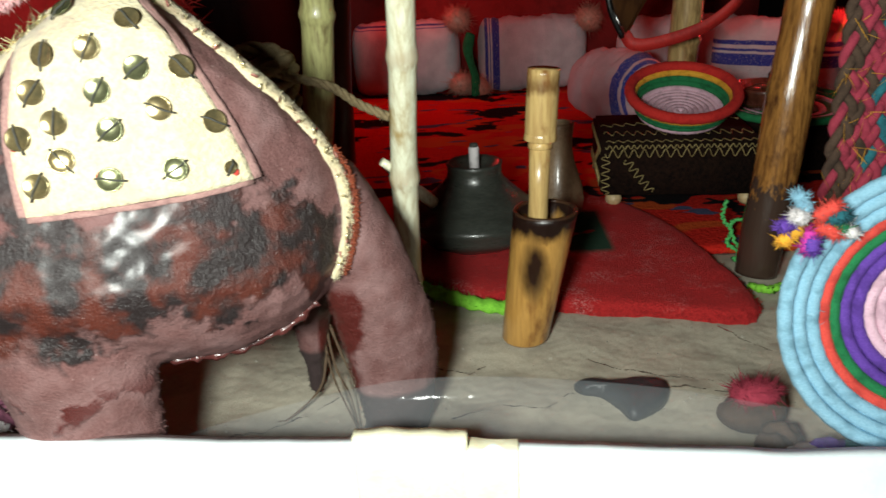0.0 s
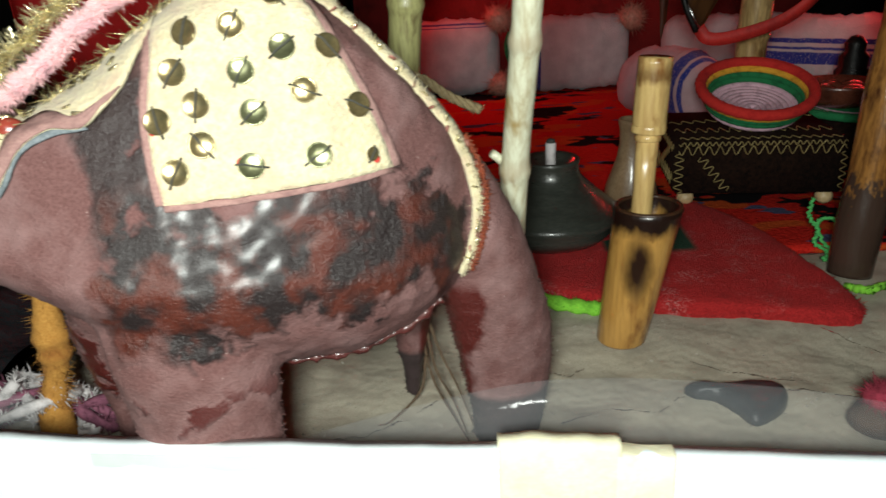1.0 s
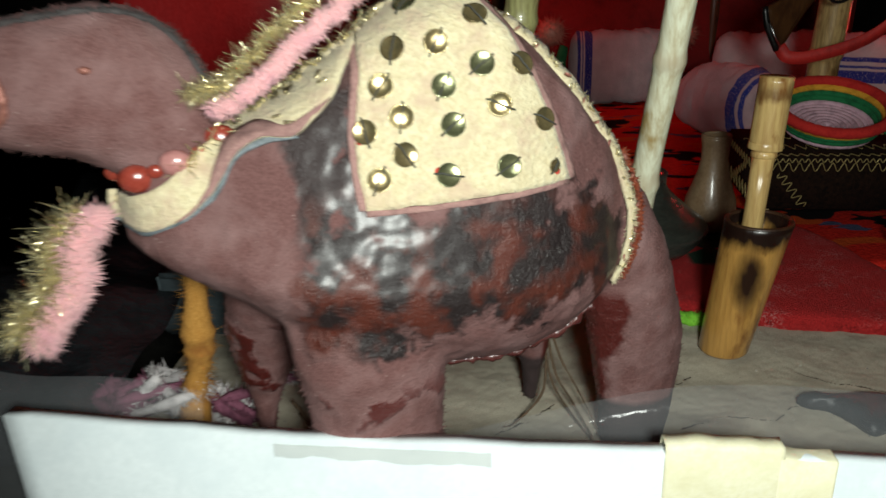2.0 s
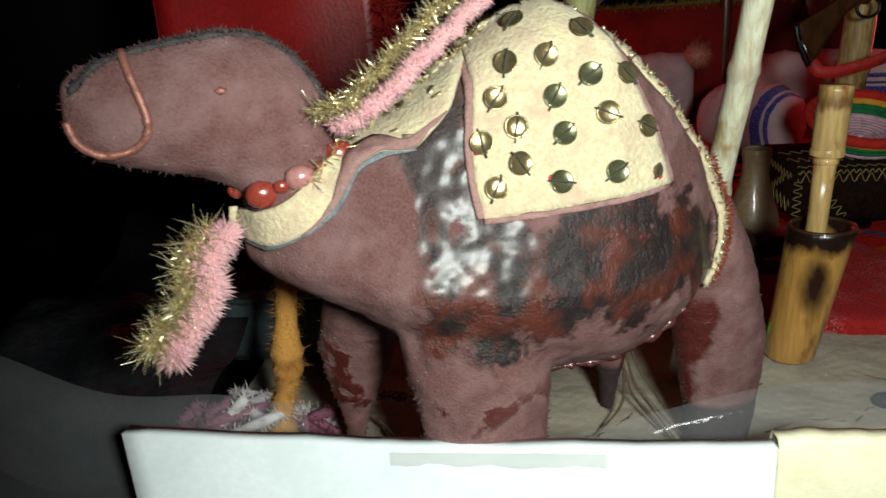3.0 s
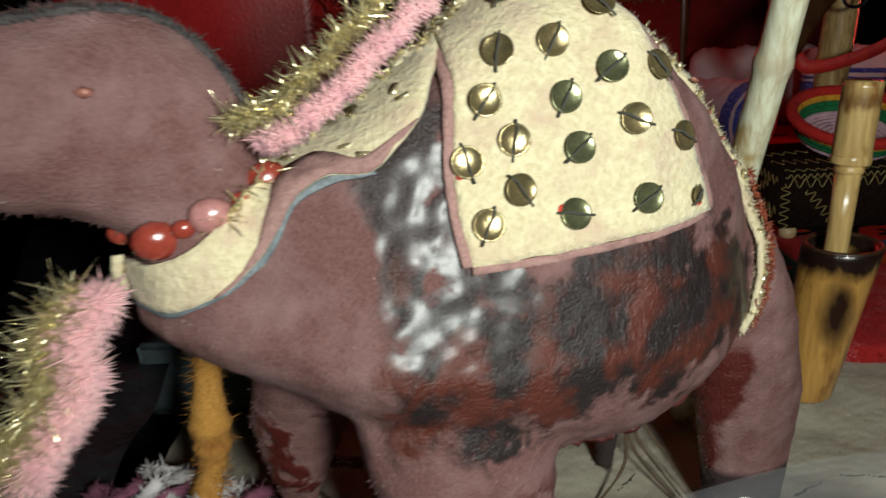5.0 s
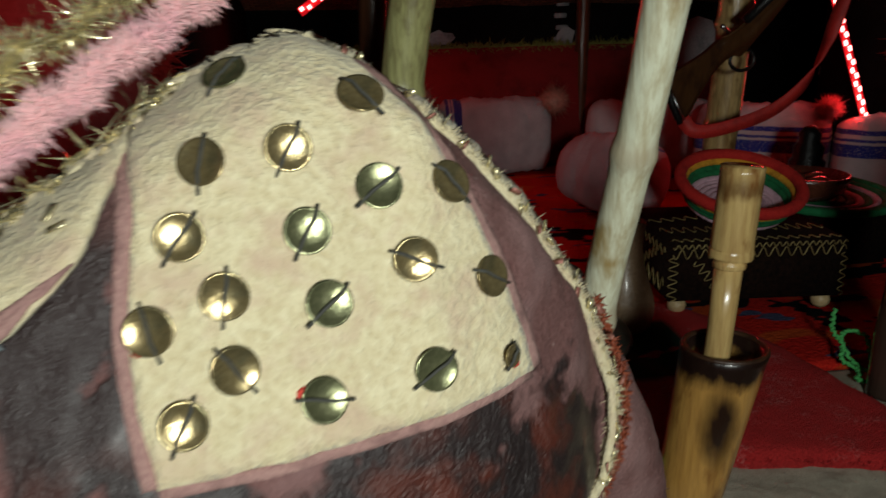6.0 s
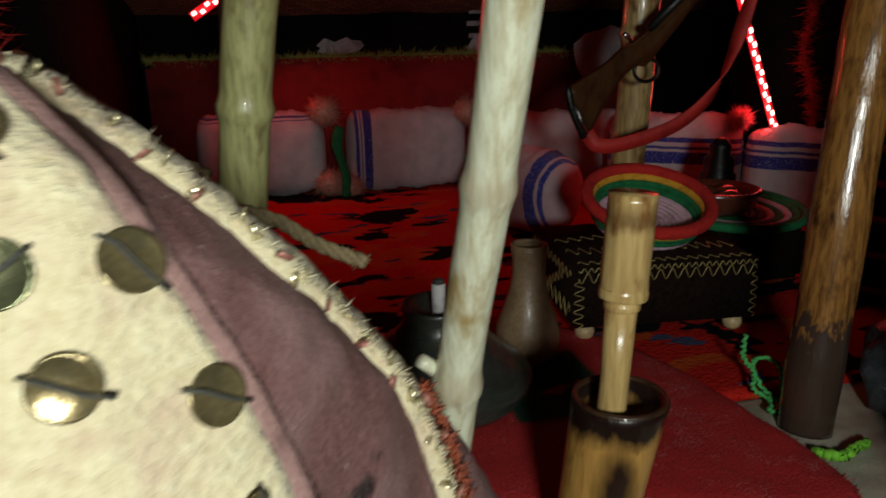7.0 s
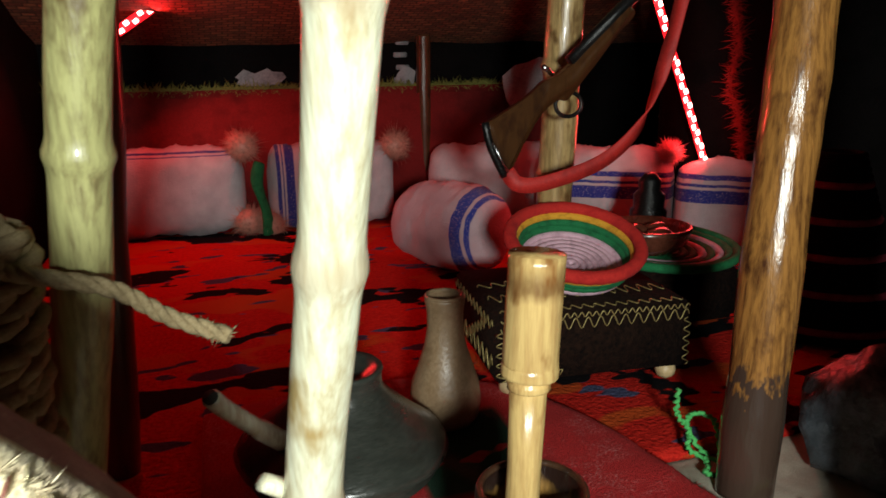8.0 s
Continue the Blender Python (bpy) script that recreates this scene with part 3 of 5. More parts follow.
def board_top(x):
    """The board's edge droops from its end towards the middle of the box."""
    return float(np.interp(x, [-0.34, -0.30, -0.20, -0.08, 0.02, 0.184, 0.9], [0.090, 0.086, 0.077, 0.0715, 0.068, 0.057, 0.045]))


board = thing("box_front", (0.27, 0.288, BASE), "white cardboard front of the diorama box with patched edge", "box")
rng = random.Random(4)
bm = bmesh.new()
top, n = [], 120
for i in range(n + 1):
    x = -0.606 + 1.20 * i / n
    z = board_top(x + 0.27) - BASE + 0.0012 * noise.noise((x * 30, 0, 0)) + 0.0006 * noise.noise((x * 140, 2, 0))
    top.append((x, z))
f0 = [bm.verts.new((x, -0.005, z)) for x, z in top]
b0 = [bm.verts.new((x, 0.005, z - 0.001)) for x, z in top]
f1 = [bm.verts.new((x, -0.005, 0)) for x, z in top]
b1 = [bm.verts.new((x, 0.005, 0)) for x, z in top]
for i in range(n):
    for a, b in ((f0, b0), (b0, b1), (b1, f1), (f1, f0)):
        bm.faces.new((a[i], a[i + 1], b[i + 1], b[i]))
for k in (0, n):
    bm.faces.new((f0[k], b0[k], b1[k], f1[k]))
part("panel", bm, CARD, board)


def tape_piece(x0, x1, up, down, name, material, label):
    """A strip folded over the board's top edge, slightly crumpled."""
    bm = bmesh.new()
    grid = []
    for i in range(25):
        x = x0 + (x1 - x0) * i / 24
        row = []
        for y, z in ((-0.0054, -down), (-0.0055, -down * 0.4), (-0.0056, up * 0.6), (-0.004, up), (0.004, up), (0.0056, 0.0), (0.0054, -0.02)):
            row.append(bm.verts.new((x, y + 0.0002 * noise.noise((x * 90, z * 90, 1)) - 0.0002, board_top(x + 0.27) - 0.001 - BASE + z + 0.002 * noise.noise((x * 60, 0, 5)) * (z > 0))))
        grid.append(row)
    for a, b in zip(grid, grid[1:]):
        for j in range(6):
            bm.faces.new((a[j], a[j + 1], b[j + 1], b[j]))
    ob = part(name, bm, material, board, label)
    s = ob.modifiers.new("thickness", "SOLIDIFY")
    s.thickness = 0.0002


tape_piece(-0.292, -0.238, 0.0065, 0.10, "paper_tape", TAPE, "cream paper tape patch")
tape_piece(-0.240, -0.214, 0.0015, 0.10, "paper_tape", TAPE, "cream paper tape patch")
part("side_panel", block((-0.606, 0.006, 0), (-0.598, 0.06, 0.150)), CARD, board)


def clear_patch(x0, x1):
    """A crumpled strip of clear tape along the board's top edge, its lower edge torn."""
    bm = bmesh.new()
    grid = []
    for i in range(61):
        x = x0 + (x1 - x0) * i / 60
        down = 0.0075 + 0.0045 * noise.noise((x * 45, 3, 0)) + 0.0015 * noise.noise((x * 200, 3, 0))
        top = board_top(x + 0.27) - BASE - 0.0016
        grid.append([bm.verts.new((x, -0.0062 - 0.0008 * noise.noise((x * 110, k * 1.3, 7)) - 0.0006, top - down * k / 5)) for k in range(6)])
    for a, b in zip(grid, grid[1:]):
        for j in range(5):
            bm.faces.new((a[j], a[j + 1], b[j + 1], b[j]))
    ob = part("clear_tape", bm, TAPECLEAR, board, "crumpled glossy clear tape")
    ob.modifiers.new("thickness", "SOLIDIFY").thickness = 0.0002


clear_patch(-0.475, -0.372)


def film_piece(line, low, label):
    """A thin clear sheet that stands behind the board; line: (x, y, top)."""
    bm = bmesh.new()
    pts = smooth_line(line, 10)
    cols = []
    for p in pts:
        cols.append([bm.verts.new((p.x, p.y + 0.018 * (k / 6) ** 2, low + (p.z - low) * k / 6)) for k in range(7)])
    for a, b in zip(cols, cols[1:]):
        for j in range(6):
            bm.faces.new((a[j], a[j + 1], b[j + 1], b[j]))
    ob = tagged(part("plastic_film", bm, FILM), label, "film")
    s = ob.modifiers.new("thickness", "SOLIDIFY")
    s.thickness = 0.0003
    ob.visible_shadow = False


film_piece([(-0.150, 0.318, 0.030), (-0.107, 0.318, 0.047), (-0.021, 0.318, 0.0695), (0.03, 0.318, 0.0735), (0.083, 0.318, 0.070), (0.142, 0.318, 0.062), (0.202, 0.318, 0.049), (0.27, 0.318, 0.040)], 0.001, "clear curling plastic film standing on the sand")
film_piece([(-0.52, 0.312, 0.140), (-0.438, 0.310, 0.121), (-0.366, 0.308, 0.089), (-0.300, 0.308, 0.085), (-0.255, 0.308, 0.076)], 0.001, "clear wrinkled plastic film beside the board")

# ---- the tent ----
ROOF_SLOPE = 0.30


def roof_z(y):
    return 0.312 + (1.58 - y) * ROOF_SLOPE


tent = thing("tent", (0.3, 1.2, 0.0), "miniature black and brown woven Bedouin tent", "tent")
T = Matrix.Translation((-0.3, -1.2, 0))


def tent_part(name, bm, material, label="", smooth=True):
    bmesh.ops.transform(bm, matrix=T, verts=bm.verts)
    return part(name, bm, material, tent, label, smooth)


tent_part("back_wall", block((-0.30, 1.60, -0.012), (1.05, 1.625, 0.33)), BLACKCLOTH)
tent_part("side_wall", block((-0.30, 0.79, -0.012), (-0.28, 1.60, 0.60)), BLACKCLOTH)
tent_part("side_wall", block((1.03, 0.75, -0.012), (1.05, 1.60, 0.62)), BLACKCLOTH)
bm = sheet((-0.32, 0.72), (1.07, 1.62), 70, 45, lambda x, y: roof_z(y) + 0.006 * noise.noise((x * 9, y * 9, 0)) + 0.012 * math.sin(x * 9) * (1.6 - y))
roof = tent_part("roof", bm, ROOF, "coarse brown goat-hair roof cloth")
s = roof.modifiers.new("thickness", "SOLIDIFY")
s.thickness, s.offset = 0.004, 1
bm = block((-0.27, 1.555, 0.0), (0.62, 1.598, 0.232), 0.012)
tent_part("backrest", bm, BACKRED, "long red cloth backrest")
tent_part("fringe_strip", fringe([(-0.27 + 0.89 * k / 60, 1.572, 0.232 + 0.004 * noise.noise((k * 0.3, 0, 0))) for k in range(61)], 4200, 0.014, 0.0008, seed=5), TRIMGREEN, "ragged olive-green fringe")
for x0, x1, z0, z1, y in ((0.02, 0.10, 0.235, 0.262, 1.592), (0.30, 0.34, 0.16, 0.27, 1.588), (0.45, 0.56, 0.19, 0.275, 1.45), (0.66, 0.76, 0.16, 0.26, 1.30)):
    rng = random.Random(int(x0 * 1000))
    k = 14
    poly = [(x0 + (x1 - x0) * (0.5 + 0.5 * math.cos(a)) + rng.uniform(-0.006, 0.006), z0 + (z1 - z0) * (0.5 + 0.5 * math.sin(a)) + rng.uniform(-0.006, 0.006)) for a in (2 * math.pi * i / k for i in range(k))]
    bm = outline_slab(poly, 0, 0.001)
    bmesh.ops.transform(bm, matrix=Matrix.Translation((0, y, 0)) @ pose(0, 0, 0, 90, 0, 0), verts=bm.verts)
    tent_part("torn_paper", bm, PAPER, "torn grey paper scrap", False)
bm = block((0.60, 1.20, -0.012), (1.03, 1.215, 0.36))
bmesh.ops.rotate(bm, cent=(0.60, 1.2, 0), matrix=Matrix.Rotation(radians(-18), 3, "Z"), verts=bm.verts)
tent_part("inner_wall", bm, BLACKCLOTH)
# pale patterned strip down the back wall
for k in range(9):
    z = 0.15 + k * 0.022
    bm = block((0.298 + 0.004 * (k % 2), 1.594, z), (0.322 + 0.004 * (k % 2), 1.599, z + 0.009), 0.001)
    tent_part("woven_mark", bm, PAPER)

panel = thing("red_screen", (-0.372, 0.78, -0.012), "glossy red vinyl screen over a maroon board beside the tent", "screen")
bm = block((-0.118, -0.004, 0.112), (0.120, 0.004, 0.62), 0.002, cuts=12)
for v in bm.verts:
    v.co.y += 0.010 * noise.noise((v.co.x * 8, 0, v.co.z * 6))
part("vinyl", bm, PANEL, panel)
part("lower_board", block((-0.118, 0.004, 0.0), (0.112, 0.014, 0.24), 0.002), PANELLOW, panel, "speckled maroon lower board")
garland = tagged(part("red_garland", fringe(smooth_line([(-0.240, 0.765, 0.55), (-0.238, 0.762, 0.40), (-0.246, 0.76, 0.27), (-0.236, 0.76, 0.17), (-0.243, 0.762, 0.10), (-0.24, 0.765, 0.0)], 10), 2200, 0.024, 0.0005, seed=8), RIBBON), "shaggy red tinsel garland hanging beside the screen", "garland")

rug = tagged(part("patterned_rug", sheet((-0.27, 0.66), (0.98, 1.56), 90, 70, lambda x, y: -0.003 + 0.0022 * noise.noise((x * 10, y * 10, 7))), RUG), "red pile rug with black, orange and blue figures", "rug")
rug.modifiers.new("thickness", "SOLIDIFY").thickness = 0.006
edge = smooth_line([(-0.05, 0.635, 0), (0.0, 0.596, 0), (0.05, 0.566, 0), (0.111, 0.547, 0), (0.18, 0.533, 0), (0.232, 0.518, 0), (0.256, 0.522, 0), (0.264, 0.548, 0), (0.258, 0.61, 0), (0.243, 0.69, 0), (0.215, 0.765, 0), (0.16, 0.82, 0), (0.06, 0.84, 0), (-0.05, 0.82, 0)], 10)
rng = random.Random(2)
heart = Vector((0.11, 0.68, 0))
rings = []
for k, z in ((1.0, -0.008), (1.004, 0.002), (0.995, 0.0080), (0.975, 0.0100), (0.93, 0.0108), (0.86, 0.011), (0.78, 0.011), (0.70, 0.011), (0.62, 0.011), (0.54, 0.011), (0.46, 0.011), (0.36, 0.011), (0.24, 0.011), (0.10, 0.011)):
    ring = []
    for i, p in enumerate(edge):
        q = heart + (p - heart) * k
        rag = 0.0018 * noise.noise((p.x * 160, p.y * 160, 1)) * k
        q = q + (p - heart).normalized() * rag
        ring.append((q.x, q.y, z + (0.0016 * noise.noise((q.x * 35, q.y * 35, 3)) + 0.0007 * noise.noise((q.x * 150, q.y * 150, 3)) if z > 0.005 else 0)))
    rings.append(ring)
felt = thing("felt_mat", (0.11, 0.68, 0.0), "worn red felt mat with dark green figures on the sand", "mat")
bm = loft(rings)
bmesh.ops.translate(bm, vec=-heart, verts=bm.verts)
part("cloth", bm, FELT, felt)
part("fluff", fringe([p - heart + Vector((0, 0.001, 0.004)) for p in edge[:90]], 2600, 0.0046, 0.00035, seed=15), FELT, felt, "fluffy torn felt edge")


# ---- poles ----
def pole(line, radius, material, label, rings=(), n=18, wobble=0.03, name="pole", per=10):
    """A standing stick; rings: heights of its knots."""
    base = Vector(line[0])
    ob = thing(name, base, label, "pole", "poles of the tent")
    pts = [p - base for p in smooth_line(line, per)]
    zs = [base.z + p.z for p in pts]

    def r(s):
        z = zs[min(int(round(s * (len(pts) - 1))), len(pts) - 1)]
        return radius * (1 + sum(0.16 * math.exp(-((z - k) / 0.0045) ** 2) for k in rings)) * (1 + wobble * noise.noise((z * 30, radius * 900, 0)))
    part("stick", tube(pts, r, n), material, ob)
    return ob, base


def up_line(base, top, step_z=0.006, bend=0.003, seed=0):
    a, b = Vector(base), Vector(top)
    k = max(int((b - a).length / step_z), 4)
    return [a.lerp(b, i / k) + Vector((bend * noise.noise((i * step_z * 9, seed, 0)), bend * noise.noise((i * step_z * 9, seed, 9)), 0)) for i in range(k + 1)]


front, fb = pole(up_line((-0.0132, 0.487, 0.0), (0.022, 0.348, 0.56), bend=0.0015), 0.0084, BAMBOO, "pale green bamboo pole with ringed knots, leaning", (0.07, 0.150, 0.228, 0.292, 0.37, 0.45), per=2)
part("branch_stub", tube([(0.008, -0.030, 0.148), (-0.001, -0.034, 0.157), (-0.0050, -0.037, 0.161)], lambda k: 0.0034 - 0.0008 * k, 12), BAMBOO, front, "cut side shoot")
pole(up_line((-0.112, 0.628, 0.0), (-0.018, 0.535, 0.63), seed=2), 0.0128, GREENPOLE, "thick green-barked pole beside the tent mouth", (0.24,), per=2)
pole(up_line((-0.103, 0.760, 0.0), (-0.068, 0.755, 0.52), seed=3), 0.0115, DARKPOLE, "dark brown varnished stick behind the green pole", per=2)
pole(up_line((0.287, 0.607, 0.0), (0.352, 0.660, 0.60), seed=4, bend=0.002), 0.0185, OCHREPOLE, "varnished ochre wooden post with dark bark foot", (), per=2, wobble=0.06)
pole(up_line((0.2924, 0.92, 0.0), (0.300, 0.897, 0.51), seed=5, bend=0.004), 0.0175, PEELPOLE, "peeled yellow wooden tent pole with knots", (0.165, 0.27), per=2)
pole(up_line((0.346, 1.57, 0.0), (0.343, 1.56, 0.32), seed=6), 0.0130, DARKPOLE, "thin reddish-brown pole by the back wall", per=2)

# ---- red light strips ----


def led_strip(a, b, count, label):
    a, b = Vector(a), Vector(b)
    ob = thing("light_strip", a, label, "light strip", "red light strips")
    d = (b - a) / count
    x = d.normalized()
    y = x.cross(Vector((-0.4, 1.0, 0.1))).normalized()
    m = Matrix((x, y, x.cross(y))).transposed().to_4x4()
    tape = ribbon([Vector(), b - a], 0.015, 0.001, y)
    part("tape", tape, LED_TAPE, ob)
    first = None
    for k in range(count):
        at = Matrix.Translation(d * (k + 0.5) + m.to_3x3() @ Vector((0, 0.0026 * (-1) ** k, 0.0)) - Vector((0, 0.0022, 0))) @ m
        if first is None:
            first = part("diode", block((-0.0036, -0.0030, -0.001), (0.0036, 0.0030, 0.001), 0.0004), LED_DIE, ob)
            first.matrix_basis = at
        else:
            again(first, at, ob)


led_strip(*LED_RIGHT, 32, "lit red diode strip hanging at the tent side")
led_strip(*LED_LEFT, 20, "lit red diode strip under the tent roof")
tagged(part("red_garland", fringe(smooth_line([(0.66, 1.14, 0.36), (0.675, 1.14, 0.30), (0.668, 1.14, 0.24), (0.69, 1.14, 0.18), (0.70, 1.14, 0.12), (0.71, 1.14, 0.0)], 10), 1300, 0.017, 0.0005, seed=9), RIBBON), "shaggy red tinsel garland by the light strip", "garland")

# ---- the camel figure ----
CAMEL_AT = pose(-0.319, 0.285, 0.0, 0, 0, 20) @ pose(-0.0115, 0, 0.0115, 0, 1.95, 0) @ Matrix.Scale(1.026, 4)


def egg(c_low, c_high, half, taper, n=28, mid=0.0, belly=0.5):
    """Points (w, v) of an upright egg section, widest at belly and narrowing upwards by taper."""
    out = []
    c = c_low + (c_high - c_low) * belly
    for k in range(n):
        a = 2 * math.pi * k / n
        s = math.sin(a)
        h = c_high - c if s > 0 else c - c_low
        if belly < 0.5 and s > 0:
            # flat leaning flanks up to a rounded ridge
            w = math.copysign((1 - s ** 20) ** 0.5 if s < 1 else 0, math.cos(a)) * (1 - 1.15 * taper * s) * min(1, abs(math.cos(a)) / 0.05)
        else:
            w = math.cos(a) * (1 - taper * max(s, 0) ** 2)
        out.append((mid + half * w, c + h * s))
    return out


def camel_mesh():
    bm = bmesh.new()
    body = [(0.060, 0.156, 0.178, 0.010), (0.068, 0.147, 0.186, 0.020), (0.082, 0.137, 0.194, 0.030), (0.105, 0.125, 0.204, 0.041), (0.13, 0.106, 0.216, 0.054), (0.16, 0.089, 0.239, 0.060), (0.185, 0.080, 0.257, 0.062), (0.203, 0.077, 0.265, 0.062),
            (0.222, 0.076, 0.258, 0.060), (0.242, 0.078, 0.243, 0.057), (0.262, 0.083, 0.2245, 0.051), (0.280, 0.096, 0.204, 0.042), (0.294, 0.106, 0.187, 0.032), (0.305, 0.113, 0.170, 0.021), (0.313, 0.121, 0.152, 0.010)]
    loft([[(u, w, v) for w, v in egg(lo, hi, hw * 1.06, 0.42 if 0.12 < u < 0.215 else 0.28, mid=0.008, belly=0.33)] for u, lo, hi, hw in body], bm)
    head = [(-0.002, 0.219, 0.241, 0.007), (0.004, 0.212, 0.246, 0.012), (0.014, 0.207, 0.250, 0.015), (0.026, 0.204, 0.254, 0.017), (0.042, 0.199, 0.257, 0.020), (0.060, 0.190, 0.259, 0.023), (0.077, 0.184, 0.257, 0.024), (0.090, 0.180, 0.248, 0.024), (0.100, 0.180, 0.235, 0.021), (0.106, 0.186, 0.220, 0.013)]
    loft([[(u, w, v) for w, v in egg(lo, hi, hw, 0.1, mid=0.008 - 0.028 * max(0, 1 - u / 0.09))] for u, lo, hi, hw in head], bm)

    def limb(rows, n=20):
        loft([[((a + b) / 2 + (b - a) / 2 * math.cos(t), w + hw * math.sin(t), v) for t in (2 * math.pi * k / n for k in range(n))] for v, a, b, w, hw in rows], bm)
    limb([(0.215, 0.066, 0.106, 0.004, 0.022), (0.19, 0.060, 0.108, 0.002, 0.024), (0.165, 0.064, 0.115, 0.0, 0.026), (0.14, 0.08, 0.12, 0.0, 0.024)])
    limb([(0.15, 0.120, 0.215, -0.018, 0.022), (0.12, 0.122, 0.207, -0.026, 0.025), (0.095, 0.126, 0.198, -0.030, 0.024), (0.07, 0.130, 0.197, -0.031, 0.021), (0.04, 0.134, 0.197, -0.031, 0.020), (0.0, 0.138, 0.196, -0.031, 0.020)])
    limb([(0.172, 0.290, 0.310, 0.004, 0.016), (0.155, 0.285, 0.320, -0.002, 0.021), (0.13, 0.284, 0.332, -0.004, 0.024), (0.105, 0.287, 0.341, -0.004, 0.022), (0.075, 0.292, 0.351, -0.003, 0.019), (0.045, 0.299, 0.353, -0.002, 0.017), (0.02, 0.304, 0.350, -0.002, 0.016), (-0.002, 0.306, 0.345, -0.002, 0.016)])
    limb([(0.135, 0.102, 0.155, 0.03, 0.022), (0.105, 0.096, 0.152, 0.046, 0.021), (0.08, 0.094, 0.142, 0.056, 0.019), (0.06, 0.097, 0.134, 0.06, 0.016), (0.04, 0.102, 0.126, 0.061, 0.011), (0.02, 0.106, 0.119, 0.061, 0.007), (-0.002, 0.110, 0.118, 0.062, 0.006)])
    limb([(0.125, 0.26, 0.305, 0.03, 0.02), (0.10, 0.262, 0.305, 0.046, 0.02), (0.07, 0.268, 0.303, 0.055, 0.018), (0.05, 0.274, 0.296, 0.058, 0.012), (-0.002, 0.282, 0.289, 0.06, 0.005)])
    bmesh.ops.recalc_face_normals(bm, faces=bm.faces)
    me = bpy.data.meshes.new("camel_statue")
    bm.to_mesh(me)
    bm.free()
    ob = new("camel_statue", me)
    r = ob.modifiers.new("skin", "REMESH")
    r.mode, r.voxel_size, r.adaptivity = "VOXEL", 0.0022, 0.0
    s = ob.modifiers.new("soft", "SMOOTH")
    s.factor, s.iterations = 0.6, 7
    bpy.context.view_layer.update()
    done = bpy.data.meshes.new_from_object(ob.evaluated_get(bpy.context.evaluated_depsgraph_get()))
    ob.modifiers.clear()
    ob.data = done
    for v in done.vertices:
        c = v.co
        v.co = c + v.normal * (0.0012 * noise.noise(c * 45) + 0.0007 * noise.noise(c * 160))
    # fuzzy nap along the edges: short tufts on the same skin
    b = bmesh.new()
    b.from_mesh(done)
    rng = random.Random(11)
    spots = [(v.co.copy(), v.normal.copy()) for v in b.verts if abs(v.normal.y) < 0.45 and (v.co.x < 0.112 and v.co.z > 0.17 or v.co.z < 0.10)]
    for c, nrm in rng.sample(spots, min(2600, len(spots))):
        d = (nrm + Vector((rng.uniform(-0.7, 0.7), rng.uniform(-0.7, 0.7), rng.uniform(-0.7, 0.7)))).normalized() * rng.uniform(0.0008, 0.0026)
        q = d.orthogonal().normalized() * 0.0004
        q2 = d.cross(q).normalized() * 0.0004
        a, e, f, g = (b.verts.new(p) for p in (c + q, c - q, c + q2, c + d))
        b.faces.new((a, e, g)), b.faces.new((e, f, g)), b.faces.new((f, a, g))
    b.to_mesh(done)
    b.free()
    done.materials.clear()
    done.materials.append(HIDE)
    done.shade_smooth()
    ob.matrix_world = CAMEL_AT
    return tagged(ob, "stuffed mauve-brown camel figure with varnished patches on sand", "camel figure")


camel = camel_mesh()
bpy.context.view_layer.update()


def skin(u, v, lift=0.0015):
    """The camel's near side at (u, v), and the way out of it."""
    for k in range(40):
        ok, place, normal, _ = camel.ray_cast((u, -0.3, v - 0.0015 * k), (0, 1, 0))
        if ok and place.y < 0.05:
            n = normal.normalized()
            return place + n * lift, n
    return Vector((u, 0, v)), Vector((0, -1, 0))


def dress(name, label, category):
    ob = new(name)
    ob.empty_display_size = 0.01
    ob.matrix_world = CAMEL_AT
    return tagged(ob, label, category)


def cloth_patch(left, right, rows, cols, lift, bm=None):
    """A cloth laid on the skin between two lines of (u, v)."""
    L, R = smooth_line([(u, v, 0) for u, v in left], rows), smooth_line([(u, v, 0) for u, v in right], rows)
    bm = bm or bmesh.new()
    grid = []
    for a, b in zip(L, R):
        row = []
        for j in range(cols + 1):
            p = a.lerp(b, j / cols)
            row.append(bm.verts.new(skin(p.x, p.y, lift + 0.0008 * noise.noise((p.x * 70, p.y * 70, 0)))[0]))
        grid.append(row)
    for a, b in zip(grid, grid[1:]):
        for j in range(cols):
            bm.faces.new((a[j], a[j + 1], b[j + 1], b[j]))
    return bm


def thick(ob, t):
    s = ob.modifiers.new("thickness", "SOLIDIFY")
    s.thickness, s.offset = t, 0


saddle = dress("saddle_cloth", "cream flannel saddle cloth with sequins and mauve hem", "saddle cloth")
C_LEFT = [(0.1580, 0.1735), (0.1565, 0.190), (0.157, 0.208), (0.161, 0.228), (0.166, 0.245), (0.178, 0.262), (0.192, 0.270)]
C_RIGHT = [(0.2535, 0.1795), (0.2485, 0.195), (0.2420, 0.211), (0.2340, 0.227), (0.2250, 0.243), (0.2150, 0.256), (0.206, 0.268)]
C_LEFT = [(u + 0.002, v + 0.0015) for u, v in C_LEFT]
C_RIGHT = [(u, v + 0.0015) for u, v in C_RIGHT]
thick(part("flannel", cloth_patch(C_LEFT, C_RIGHT, 7, 40, 0.0022), CREAM, saddle), 0.0018)
